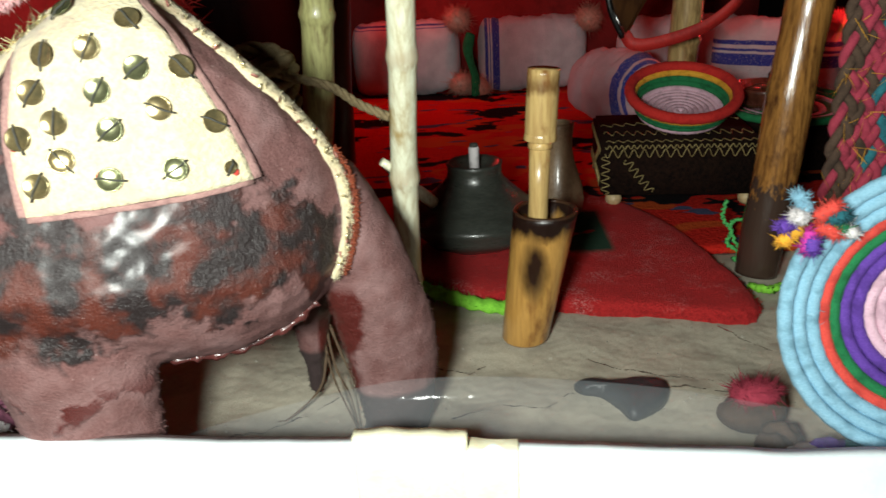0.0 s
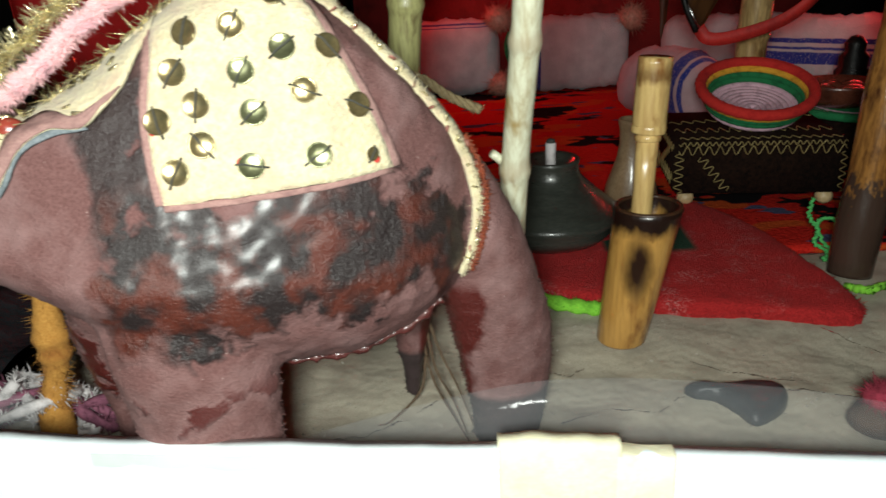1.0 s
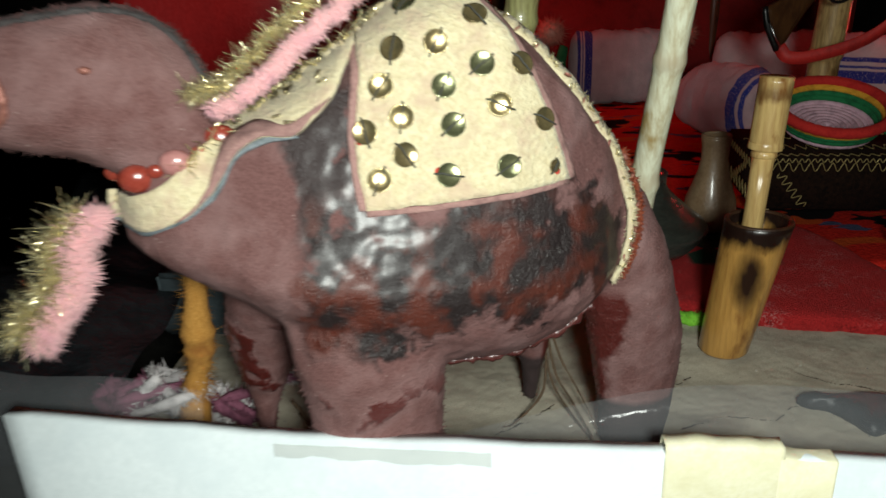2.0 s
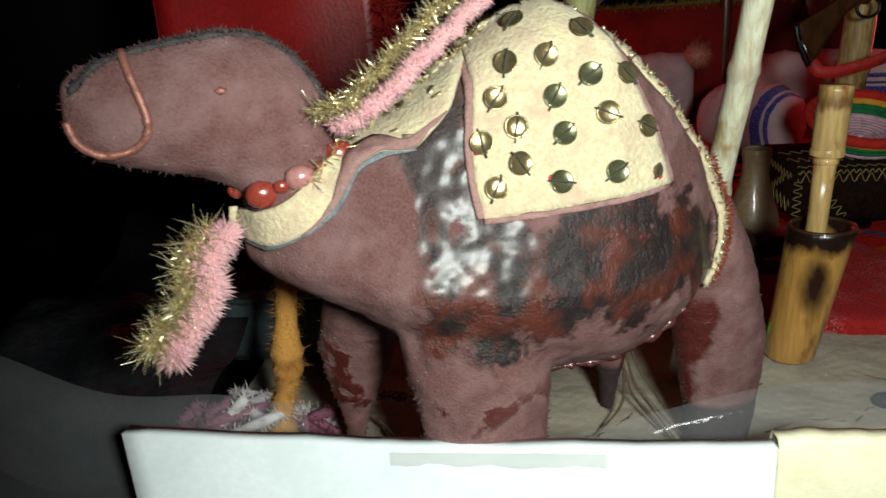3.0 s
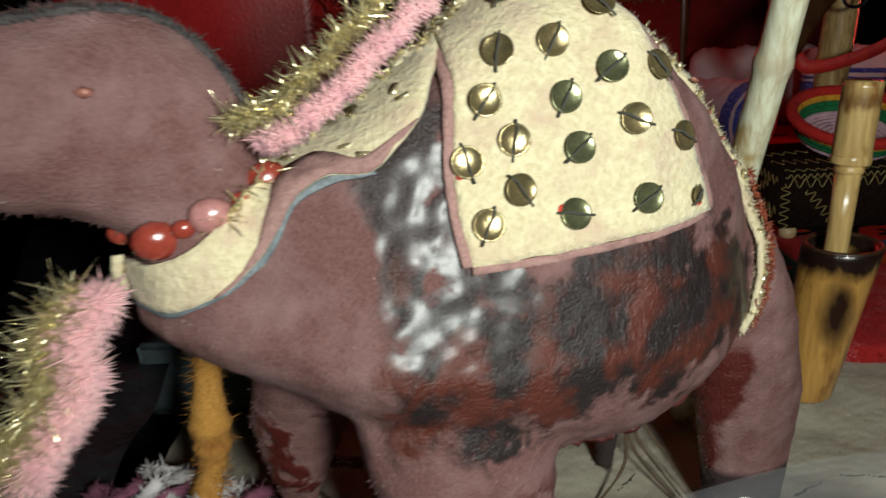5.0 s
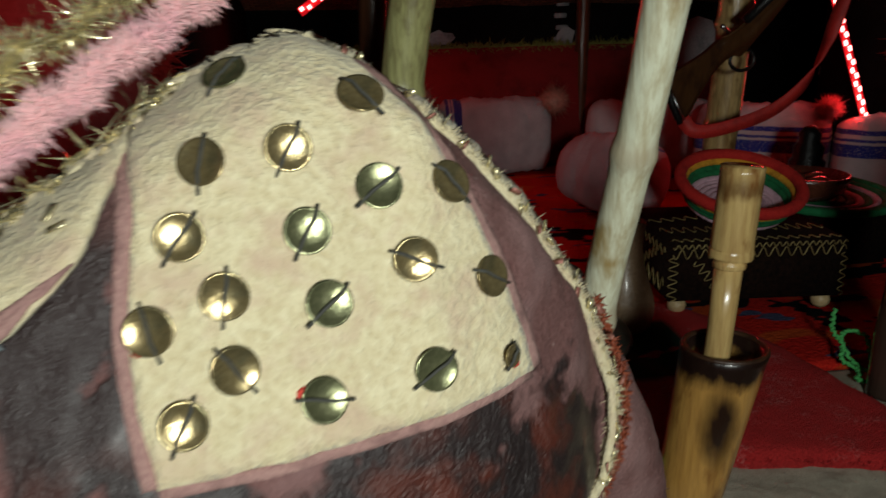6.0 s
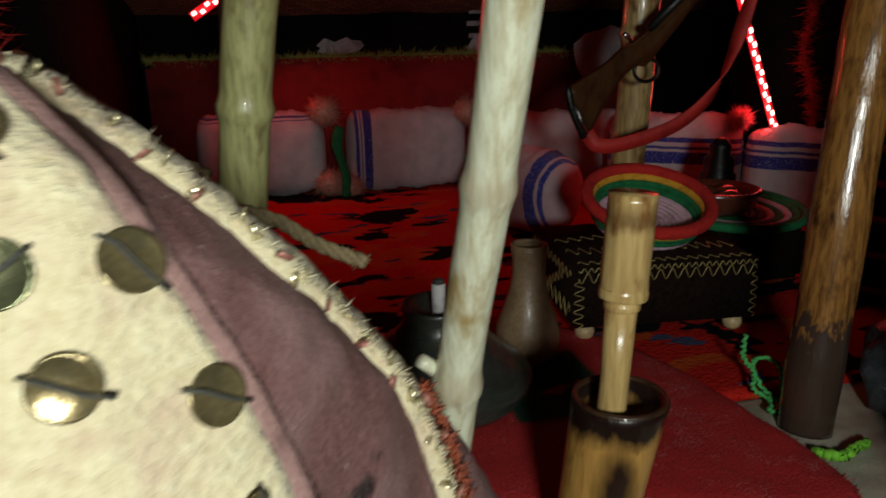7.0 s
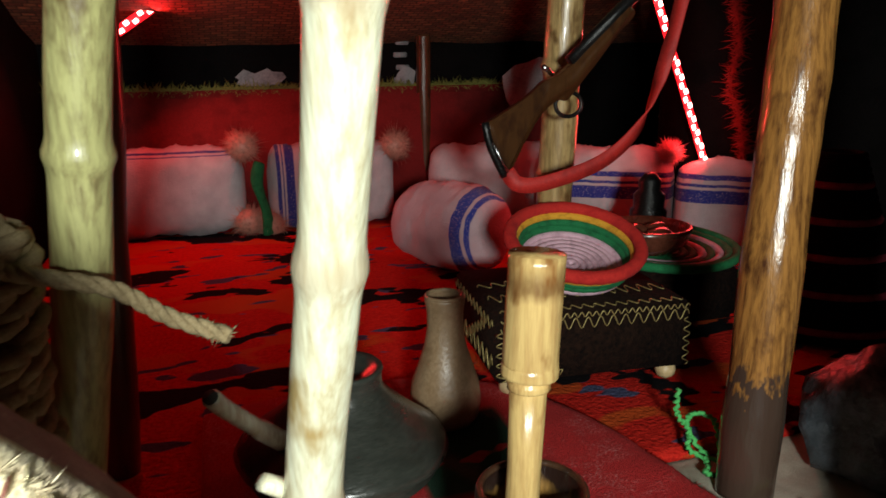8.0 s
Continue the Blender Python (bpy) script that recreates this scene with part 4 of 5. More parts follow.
for line, w in ((C_LEFT[:5], 0.003), (C_RIGHT, 0.004), ([C_LEFT[0], (0.205, 0.1775), C_RIGHT[0]], 0.0025)):
    side = [(u + (w if line is C_RIGHT else -0.0 if len(line) == 3 else -w), v - (w if len(line) == 3 else 0)) for u, v in line]
    thick(part("hem", cloth_patch(line, side, 8, 3, 0.0018), MAUVE, saddle, "mauve pinked hem"), 0.0014)
SEQ = [(0.1871, 0.2536), (0.1783, 0.2387), (0.1945, 0.2412), (0.2133, 0.2325), (0.2285, 0.2316), (0.1712, 0.2240), (0.1960, 0.2246), (0.2193, 0.2162), (0.1778, 0.2128), (0.1981, 0.2086), (0.2395, 0.2086), (0.1772, 0.1977), (0.2216, 0.1909), (0.2430, 0.1887), (0.1666, 0.1876), (0.1944, 0.1878), (0.2120, 0.2500), (0.1628, 0.2065)]


def disc_on(u, v, r, parent, mats, rng):
    p, n = skin(u, v, 0.0042)
    n = (n + Vector((rng.uniform(-0.14, 0.14), rng.uniform(-0.05, 0.05), rng.uniform(-0.14, 0.14)))).normalized()
    m = Matrix.Translation(p) @ n.to_track_quat("Z", "Y").to_matrix().to_4x4() @ Matrix.Rotation(rng.uniform(0, 3), 4, "Z")
    bm = lathe([(0.0006, 0.0001), (r * 0.5, 0.0), (r * 0.93, 0.0005), (r, 0.0008), (r, 0.0012), (r * 0.9, 0.0010), (r * 0.5, 0.0005), (0.0006, 0.0005)], 24)
    ob = part("sequin", bm, mats, parent)
    ob.matrix_basis = m
    t = part("stitch", tube([(-r * 1.35, 0, 0.0002), (-r * 0.4, 0.0002, 0.0016), (0.0, 0, 0.0014), (r * 0.6, -0.0003, 0.0018), (r * 1.2, 0, 0.0002)], 0.00045, 5), THREAD, ob)


rng = random.Random(21)
for i, (u, v) in enumerate(SEQ):
    disc_on(u, v, 0.0052 if i not in (13,) else 0.003, saddle, SEQUIN_GREEN if i % 3 == 0 else SEQUIN, rng)
for u, v in ((0.160, 0.203), (0.164, 0.186), (0.191, 0.1895), (0.246, 0.186)):
    p, n = skin(u, v, 0.003)
    part("red_tuft", ball(0.0017, p, (1, 0.7, 1.2), 1), YARN["scarlet"], saddle)

neck = dress("neck_band", "cream flannel band round the camel's neck with grey hem", "neck band")
N_MID = [(0.054, 0.176), (0.066, 0.1745), (0.080, 0.179), (0.093, 0.188), (0.105, 0.201), (0.118, 0.2085), (0.131, 0.212), (0.143, 0.226), (0.155, 0.243), (0.168, 0.256), (0.182, 0.264)]
N_W = [0.006, 0.0075, 0.008, 0.008, 0.006, 0.0055, 0.008, 0.010, 0.010, 0.008, 0.006]


def offset_line(mid, widths, side):
    out = []
    for i, (u, v) in enumerate(mid):
        a, b = mid[max(i - 1, 0)], mid[min(i + 1, len(mid) - 1)]
        d = Vector((b[0] - a[0], b[1] - a[1])).normalized()
        out.append((u - d.y * widths[i] * side, v + d.x * widths[i] * side))
    return out


up, down = offset_line(N_MID, N_W, 1), offset_line(N_MID, N_W, -1)
thick(part("band", cloth_patch(up, down, 6, 8, 0.0024), CREAM, neck), 0.0018)
low2 = offset_line(N_MID, [w + 0.0012 + 0.0009 * (i % 2) for i, w in enumerate(N_W)], -1)
thick(part("hem", cloth_patch(down[:7], low2[:7], 6, 3, 0.0018), GREYEDGE, neck, "frayed grey hem"), 0.0014)
inner = offset_line(N_MID, [w * k for w, k in zip(N_W, (1, 1, 0.95, 0.7, 0.25, 0.15, 0.5, 0.97, 1, 1, 1))], -1)
thick(part("patch", cloth_patch(inner[2:8], down[2:8], 6, 3, 0.0036), MAUVE, neck, "bare mauve patch"), 0.0008)
line = [skin(u, v, 0.0034)[0] for u, v in ((p.x, p.y) for p in smooth_line([(u, v, 0) for u, v in up[3:]], 6))]
part("gold_trim", glitter(line, 420, 0.0075, 0.0008, 31), GOLD, neck, "gold tinsel trim")
rng = random.Random(5)
for k in range(26):
    u, v = N_MID[4 + k % 6]
    p, n = skin(u + rng.uniform(-0.007, 0.009), v + rng.uniform(-0.004, 0.008), 0.0038)
    bm = block((-0.0024, -0.0009, -0.0002), (0.0024, 0.0009, 0.0002), 0.0001)
    ob = part("bugle", bm, GOLD, neck)
    ob.matrix_basis = Matrix.Translation(p) @ n.to_track_quat("Z", "Y").to_matrix().to_4x4() @ Matrix.Rotation(rng.uniform(0, 3), 4, "Z")

beads = dress("bead_collar", "collar of glossy red and pink glass beads", "necklace")
for (u, v), r, m in zip([(0.0595, 0.1895), (0.0695, 0.1898), (0.0775, 0.1930), (0.0855, 0.1960), (0.0945, 0.1992), (0.1040, 0.2025)], [0.0050, 0.0074, 0.0036, 0.0070, 0.0034, 0.0074], [RED_BEAD, RED_BEAD, RED_BEAD, PINK_BEAD, RED_BEAD, RED_BEAD]):
    p, n = skin(u, v, 0.0012)
    part("bead", ball(r, p, (1.0, 0.55, 0.85)), m, beads)

halter = tagged(part("halter", tube([skin(p.x, p.y, 0.0008)[0] for p in smooth_line([(0.022, 0.2525, 0), (0.0255, 0.240, 0), (0.0285, 0.228, 0), (0.027, 0.2195, 0), (0.020, 0.215, 0), (0.010, 0.2145, 0), (0.003, 0.220, 0), (0.0005, 0.228, 0)], 8)], 0.0017, 8, wobble=0.12), COPPER), "copper-coloured cord halter round the muzzle", "halter")
halter.matrix_world = CAMEL_AT
tuft = tagged(part("eye_tuft", ball(0.0022, skin(0.057, 0.235, 0.0002)[0], (1.4, 0.5, 0.8), 1), COPPER), "small orange eye patch on the camel's head", "eye patch")
tuft.matrix_world = CAMEL_AT


# an added dark cord draws the shading along the head's cut edge
seam = dress("head_shade_cord", "frayed dark grey cord standing for shade along the top of the camel's head", "seam")
line = [skin(p.x, p.y, 0.0002)[0] for p in smooth_line([(0.003, 0.238, 0), (0.014, 0.2475, 0), (0.030, 0.252, 0), (0.046, 0.2545, 0), (0.062, 0.256, 0), (0.077, 0.2535, 0), (0.089, 0.245, 0), (0.098, 0.232, 0), (0.103, 0.216, 0)], 8)]
part("cord", tube(line, lambda k: 0.0011 + 0.0004 * math.sin(60 * k), 7, wobble=0.25), EDGE_SHADE, seam)
part("fray", fringe(line, 2600, 0.0028, 0.00025, seed=29), EDGE_SHADE, seam)
seam2 = dress("belly_seam", "ragged wine-red glued seam under the camel's belly", "seam")
line = [skin(p.x, p.y, 0.0004)[0] for p in smooth_line([(0.203, 0.082, 0), (0.222, 0.083, 0), (0.242, 0.087, 0), (0.262, 0.094, 0), (0.280, 0.106, 0)], 10)]
part("glue", tube(line, lambda k: 0.0020 + 0.0007 * math.sin(45 * k), 8, wobble=0.3, seed=3), WINE, seam2)


def tinsel_rope(name, pts, label, pink_r, gold_off, gold_n, seed):
    ob = dress(name, label, "garland")
    line = smooth_line(pts, 10)
    part("chenille", fringe([p + Vector((0.0028 * noise.noise((i * 0.31, seed, 0)), 0, 0.0028 * noise.noise((i * 0.31, seed, 5)))) for i, p in enumerate(line)], 26000, pink_r * 0.92, 0.00042, seed=seed), PINK, ob, "fluffy pink chenille")
    g = [p + Vector(gold_off) * (1 + 0.5 * noise.noise((i * 0.27, seed, 2))) for i, p in enumerate(line)]
    part("tinsel", glitter(g, int(gold_n * 1.9), pink_r * 1.45, 0.0006, seed + 1), GOLD, ob, "glittering gold tinsel")
    return ob


tinsel_rope("chest_tassel", [(0.053, -0.020, 0.176), (0.043, -0.024, 0.165), (0.042, -0.026, 0.153), (0.036, -0.027, 0.142), (0.028, -0.028, 0.133), (0.024, -0.028, 0.126)], "pink chenille and gold tinsel tassel on the chest", 0.0076, (-0.0080, -0.002, 0.004), 900, 41)
tinsel_rope("hump_garland", [(0.185, -0.008, 0.275), (0.168, -0.016, 0.264), (0.150, -0.026, 0.252), (0.136, -0.030, 0.241), (0.122, -0.030, 0.229), (0.110, -0.026, 0.220), (0.102, -0.02, 0.218)], "pink chenille and gold tinsel garland before the hump", 0.0046, (-0.0080, 0.0, 0.006), 1300, 47)

crupper = dress("crupper_strap", "gold and rust trimmed strap over the camel's rump", "strap")
K = [(0.207, 0.266), (0.225, 0.255), (0.2425, 0.240), (0.262, 0.221), (0.279, 0.202), (0.292, 0.184), (0.300, 0.166), (0.300, 0.148), (0.296, 0.133), (0.290, 0.120)]
line = []
for p in smooth_line([(u, v, 0) for u, v in K], 8):
    line.append(skin(p.x, p.y, 0.001)[0])
part("strap", ribbon(line, 0.0085, 0.0022, (0.5, 0.5, 0.3)), CREAM, crupper)
part("rust_edge", fringe([p + Vector((0.0040, -0.0006, 0.0012)) for p in line[40:]], 1100, 0.0026, 0.0004, seed=53), RUST, crupper, "rust-red outer edge")
part("fuzz", fringe(line, 5200, 0.0034, 0.00022, seed=51), CREAM, crupper, "frayed cream edging")
rng = random.Random(6)
for k in range(46):
    p = line[int(k / 46 * (len(line) - 1))] + Vector((rng.uniform(-0.002, 0.002), -0.0035 + rng.uniform(-0.001, 0.001), rng.uniform(-0.002, 0.003)))
    ob = part("spangle", block((-0.0017, -0.0009, -0.0002), (0.0017, 0.0009, 0.0002), 0.0001), GOLD if k % 3 else COPPER, crupper)
    ob.matrix_basis = Matrix.Translation(p) @ Euler((rng.uniform(0, 3), rng.uniform(0, 3), rng.uniform(0, 3))).to_matrix().to_4x4()

# ---- on the sand before the tent ----
mortar = thing("cane_mortar", (0.0745, 0.505, 0.0), "scorched yellow cane mortar standing on the sand", "mortar")
bm = lathe([(0.001, 0.0), (0.0165, 0.0), (0.0180, 0.002), (0.0195, 0.03), (0.0215, 0.07), (0.0232, 0.100), (0.0236, 0.1035), (0.0226, 0.1045), (0.0205, 0.1035), (0.0195, 0.085), (0.018, 0.05), (0.001, 0.045)], 40)
for v in bm.verts:
    v.co.x += v.co.z * 0.15
part("cup", bm, CANE, mortar)
SCORCH = stem("scorched_rim", (0.05, 0.022, 0.010), (0.012, 0.007, 0.005), 0.4)
part("rim", tube([(0.0218 * math.cos(a) + 0.0156, 0.0218 * math.sin(a), 0.1040) for a in (2 * math.pi * k / 40 for k in range(40))], 0.0016, 8, closed=True), SCORCH, mortar, "scorched black rim")
pestle = thing("cane_pestle", (0.0785, 0.504, 0.047), "pale cane pestle leaning in the mortar", "pestle")
bm = tube([(0.004, 0.001, 0.002), (0.005, -0.001, 0.03), (0.0065, -0.002, 0.07), (0.0075, -0.003, 0.112)], lambda s: 0.0072 + 0.0008 * math.sin(9 * s), 16)
part("shaft", bm, CANE_PALE, pestle)
bm = tube(smooth_line([(0.0075, -0.003, 0.105), (0.0075, -0.003, 0.1105), (0.008, -0.003, 0.115), (0.008, -0.003, 0.120), (0.009, -0.003, 0.140), (0.010, -0.003, 0.159)], 6), lambda s: (0.0086 if s < 0.12 else 0.0078 if s < 0.2 else 0.0114 if s < 0.4 else 0.0110), 18)
part("grip", bm, CANE_PALE, pestle)

stone = thing("flat_stone", (0.132, 0.428, 0.0), "dark grey flat stone lying on the sand", "stone")
# broad at one end, drawn out to a blunt neck at the other
line = smooth_line([(-0.029, 0.006, 0), (-0.022, 0.009, 0), (-0.010, 0.006, 0), (0.004, 0.008, 0), (0.020, 0.007, 0), (0.033, 0.003, 0), (0.030, -0.012, 0), (0.016, -0.027, 0), (0.003, -0.033, 0), (-0.003, -0.020, 0), (-0.012, -0.006, 0), (-0.024, -0.001, 0), (-0.029, 0.006, 0)], 6)
mid = Vector((0.008, -0.006, 0))
rings = []
for k, z in ((1.0, -0.003), (1.0, 0.0025), (0.93, 0.0055), (0.80, 0.0072), (0.5, 0.0082), (0.2, 0.0085)):
    rings.append([(mid.x + (p.x - mid.x) * k, mid.y + (p.y - mid.y) * k, z + 0.0012 * noise.noise((p.x * k * 90, p.y * k * 90, 2))) for p in line[:-1]])
part("rock", loft(rings), STONE, stone)
part("pale_chip", ball(0.004, (-0.015, 0.003, 0.0060), (1.4, 0.7, 0.4), 1), YARN["white"], stone, "pale chip")


def rand_pts(rng, n, r):
    return [Vector((rng.uniform(-r, r), rng.uniform(-r, r), rng.uniform(0.3 * r, r))) for _ in range(n)]


def yarn_clump(name, at, size, count, mats, label, seed, height=0.6):
    """A tangle of fluffy yarn ends on the ground."""
    ob = thing(name, at, label, "yarn tuft")
    rng = random.Random(seed)
    for i, m in enumerate(mats):
        pts = [(rng.uniform(-1, 1) * size, rng.uniform(-0.6, 0.6) * size, rng.uniform(0.05, height) * size) for _ in range(6)]
        line = smooth_line(pts, 8)
        part("strand", tube(line, lambda s: 0.0032 + 0.0008 * math.sin(40 * s), 7), m, ob)
        part("fluff", fringe(line, count, 0.007, 0.0005, seed=seed + i), m, ob)
    return ob


yarn_clump("yarn_bush", (-0.325, 0.398, 0.006), 0.040, 700, [YARN["plum"], YARN["white"], YARN["plum"], YARN["white"]], "tangled plum and white yarn tuft on the sand", 61, 1.0)
yarn_clump("yarn_bush", (-0.272, 0.405, 0.004), 0.022, 500, [YARN["white"], YARN["plum"]], "small white and plum yarn tuft on the sand", 67, 1.0)
ob = thing("fuzzy_yarn", (-0.268, 0.425, 0.004), "fuzzy plum and white yarn cord on the sand", "yarn")
line = smooth_line([(-0.03, -0.02, 0.004), (0.0, 0.0, 0.008), (0.028, 0.014, 0.012), (0.05, 0.02, 0.006)], 8)
part("strand", tube(line, 0.0036, 8), YARN["plum"], ob)
part("fluff", fringe(line, 700, 0.0075, 0.0005, seed=71), YARN["white"], ob)

post = thing("fur_post", (-0.290, 0.390, 0.0), "orange fur-covered crooked post on the sand", "post")
line = smooth_line([(-0.004, 0.0, 0.0), (-0.002, 0.0, 0.03), (0.006, 0.001, 0.06), (0.008, 0.001, 0.085), (0.014, 0.0, 0.125), (0.018, 0, 0.15)], 8)
part("core", tube(line, lambda s: 0.0085 + 0.0018 * math.sin(15 * s), 12, wobble=0.1), ORANGE, post)
part("fur", fringe(line, 3000, 0.0112, 0.0002, seed=73, droop=0.7), ORANGE, post)

slab = thing("slate_wall", (-0.316, 0.545, -0.002), "low slate-grey painted wall on the sand", "wall block")
bm = block((-0.060, -0.012, 0.0), (0.075, 0.014, 0.056), 0.003, cuts=6)
for v in bm.verts:
    v.co += Vector((noise.noise(v.co * 60), noise.noise(v.co * 60 + Vector((5, 0, 0))), noise.noise(v.co * 60 + Vector((0, 7, 0))))) * 0.0022
part("body", bm, SLATE, slab)
part("cap", block((-0.02, -0.014, 0.0555), (0.075, 0.015, 0.061), 0.0015), PAPER, slab, "grey paper capping")


def twigs(at, lines, label):
    ob = thing("twig", at, label, "twig")
    for l in lines:
        part("sprig", tube(smooth_line(l, 6), lambda s: 0.0011 * (1 - 0.6 * s), 6, wobble=0.2), TWIG, ob)


twigs((-0.065, 0.44, 0.002), [[(-0.002, 0, 0.055), (0.0, -0.005, 0.03), (0.006, -0.015, 0.012), (0.02, -0.04, 0.001), (0.028, -0.06, 0.0)], [(0.0, 0, 0.05), (0.006, -0.01, 0.022), (0.016, -0.022, 0.008), (0.026, -0.05, 0.0)], [(0.0, -0.006, 0.03), (-0.004, -0.02, 0.012), (-0.022, -0.035, 0.0), (-0.03, -0.04, 0.0)], [(0.003, 0, 0.05), (0.01, -0.006, 0.03), (0.02, -0.02, 0.015), (0.03, -0.045, 0.002)]], "dry dark root twigs hanging to the sand")
twigs((-0.228, 0.40, 0.002), [[(-0.004, 0, 0.02), (0.01, -0.01, 0.010), (0.03, -0.03, 0.002), (0.05, -0.05, 0.0), (0.065, -0.06, 0.0)], [(0, 0, 0.01), (0.02, -0.022, 0.002), (0.035, -0.045, 0.0), (0.055, -0.055, 0.0)]], "dry thin root twigs lying on the sand")

# lime wool along the mat
wool = thing("wool_edging", (0.03, 0.565, 0.004), "lime-green wool edging along the mat", "wool")
line = smooth_line([(-0.055, 0.035, 0.002), (-0.03, 0.015, 0.002), (0.0, -0.006, 0.001), (0.028, -0.018, 0.001), (0.045, -0.02, 0.0)], 8)
part("strand", tube(line, lambda s: 0.0062 + 0.001 * math.sin(50 * s), 9, flat=0.7), YARN["lime"], wool)
part("fluff", fringe(line, 700, 0.008, 0.0005, seed=81), YARN["lime"], wool)
for at, pts, r, lab, k in (((0.277, 0.66, 0.002), [(0.0, 0.01, 0.045), (-0.004, 0.004, 0.03), (0.004, 0.0, 0.018), (-0.003, -0.01, 0.010), (0.006, -0.02, 0.004), (-0.002, -0.03, 0.002), (0.01, -0.035, 0.002), (0.016, -0.02, 0.012), (0.022, -0.004, 0.024), (0.012, 0.004, 0.028), (0.003, 0.002, 0.022), (0.008, -0.012, 0.006), (0.02, -0.032, 0.002)], 0.0016, "crinkled green wool yarn by the post", "jade"),
                        ((0.292, 0.575, 0.001), [(-0.02, 0.004, 0.0), (-0.008, -0.008, 0.002), (0.004, -0.004, 0.003), (0.02, 0.002, 0.002)], 0.0034, "lime wool scrap at the post's foot", "lime")):
    ob = thing("wool_scrap", at, lab, "wool")
    base = smooth_line(pts, 12)
    wavy = [p + Vector((0.0014 * math.sin(i * 1.9), 0.0014 * math.cos(i * 1.9), 0.0006 * math.sin(i * 1.1))) for i, p in enumerate(base)]
    part("strand", tube(wavy, r, 6), YARN[k], ob)

# ---- coiled disc and hangings by the post ----
disc = new("coiled_tray")
disc.empty_display_size = 0.01
disc.matrix_world = pose(0.271, 0.345, 0.100, 78, 0, -8)
tagged(disc, "round coiled wool tray in blue, red, green and purple", "tray")
rings = [("blue", 0.0735), ("blue", 0.0665), ("blue", 0.0595), ("scarlet", 0.0535), ("green", 0.0482), ("purple", 0.0425), ("purple", 0.0360), ("pink", 0.0300), ("pink", 0.0240), ("pink", 0.0180), ("pink", 0.0120), ("pink", 0.0055)]
for k, (c, r) in enumerate(rings):
    part("coil", coil_ring(r, 0.012 * (r / 0.07) ** 2, 0.0040 if r > 0.056 else 0.0034), YARN[c], disc)
    part("nap", fringe([(r * math.cos(a), r * math.sin(a), 0.012 * (r / 0.07) ** 2) for a in (2 * math.pi * i / 60 for i in range(61))], int(5200 * r), 0.0050, 0.0002, seed=90 + k), YARN[c], disc)
pom = thing("wool_flower", (0.201, 0.338, 0.154), "bunch of bright wool pompoms tied to the tray", "pompom")
rng = random.Random(14)
for k, (dx, dz, c) in enumerate([(-0.006, 0.011, "blue"), (-0.009, 0.004, "white"), (0.004, 0.004, "scarlet"), (-0.014, -0.002, "purple"), (-0.008, -0.007, "yellow"), (0.0, -0.010, "magenta"), (0.006, -0.003, "scarlet"), (0.012, -0.002, "green"), (0.012, 0.004, "teal"), (0.002, -0.016, "purple"), (0.016, -0.006, "white")]):
    # each tuft is a short bundle of felted yarn pointing its own way
    tip = Vector((dx, 0, dz + 0.001)).normalized() * 0.008 + Vector((rng.uniform(-0.003, 0.003), -0.003, rng.uniform(-0.003, 0.003)))
    root = Vector((dx * 0.6, rng.uniform(-0.003, 0.003), dz * 0.6))
    part("tuft", tube(smooth_line([root, root + tip * 0.5, root + tip], 4), lambda q: 0.0040 * (1 - 0.25 * q), 9), YARN[c], pom)
    part("fluff", fringe([root, root + tip], 500, 0.0050, 0.0003, seed=100 + k), YARN[c], pom)
part("cord", tube(smooth_line([(0, 0.004, 0), (0.014, 0.008, -0.01), (0.026, 0.010, -0.014)], 6), 0.001, 6), YARN["green"], pom)

hang = thing("braided_hanging", (0.283, 0.455, 0.0), "hanging of thick crimson, teal and brown braids", "wall hanging")


def braid(x, y, colours, r, parent, z0=0.045, z1=0.62):
    """Three strands plaited down from z1 to z0."""
    for s in range(len(colours)):
        pts = []
        for i in range(150):
            z = z1 + (z0 - z1) * i / 149
            a = z * 150 + 2 * math.pi * s / len(colours)
            pts.append((x + r * math.sin(a), y + r * 0.5 * math.sin(2 * a), z))
        part("strand", tube(pts, r * 0.62, 8, wobble=0.1, seed=s), YARN[colours[s]], parent)


for k, cols in enumerate((("brown", "brown", "crimson"), ("crimson", "crimson", "brown"), ("crimson", "teal", "crimson"), ("teal", "crimson", "teal"), ("teal", "teal", "crimson"), ("teal", "brown", "teal"), ("brown", "teal", "brown"))):
    braid(-0.017 + 0.0108 * k, 0.001 * (k % 2), cols, 0.0048, hang)
part("fuzz", fringe([(-0.03 + 0.09 * ((k * 7) % 11) / 10, -0.004, 0.05 + 0.0028 * k) for k in range(100)], 500, 0.016, 0.0002, seed=120), YARN["yellow"], hang, "loose pale threads")
part("rail", tube([(-0.05, 0, 0.62), (0.09, 0, 0.62)], 0.008, 12), DARKPOLE, hang)
part("foot", tube(up_line((0.07, 0.012, 0.0), (0.07, 0.012, 0.62)), 0.007, 12), DARKPOLE, hang)
sack = thing("small_sack", (0.205, 0.385, 0.0), "small dark sack with a crimson woollen top on the sand", "sack")
bm = ball(0.019, (0, 0, 0.012), (1.1, 0.8, 0.75), 3)
for v in bm.verts:
    v.co *= 1 + 0.2 * noise.noise(v.co * 70)
    v.co.z = max(v.co.z, 0.0)
part("body", bm, YARN["brown"], sack)
part("top", ball(0.0135, (-0.001, -0.002, 0.026), (1.15, 0.8, 0.55)), YARN["crimson"], sack, "crimson wool top")
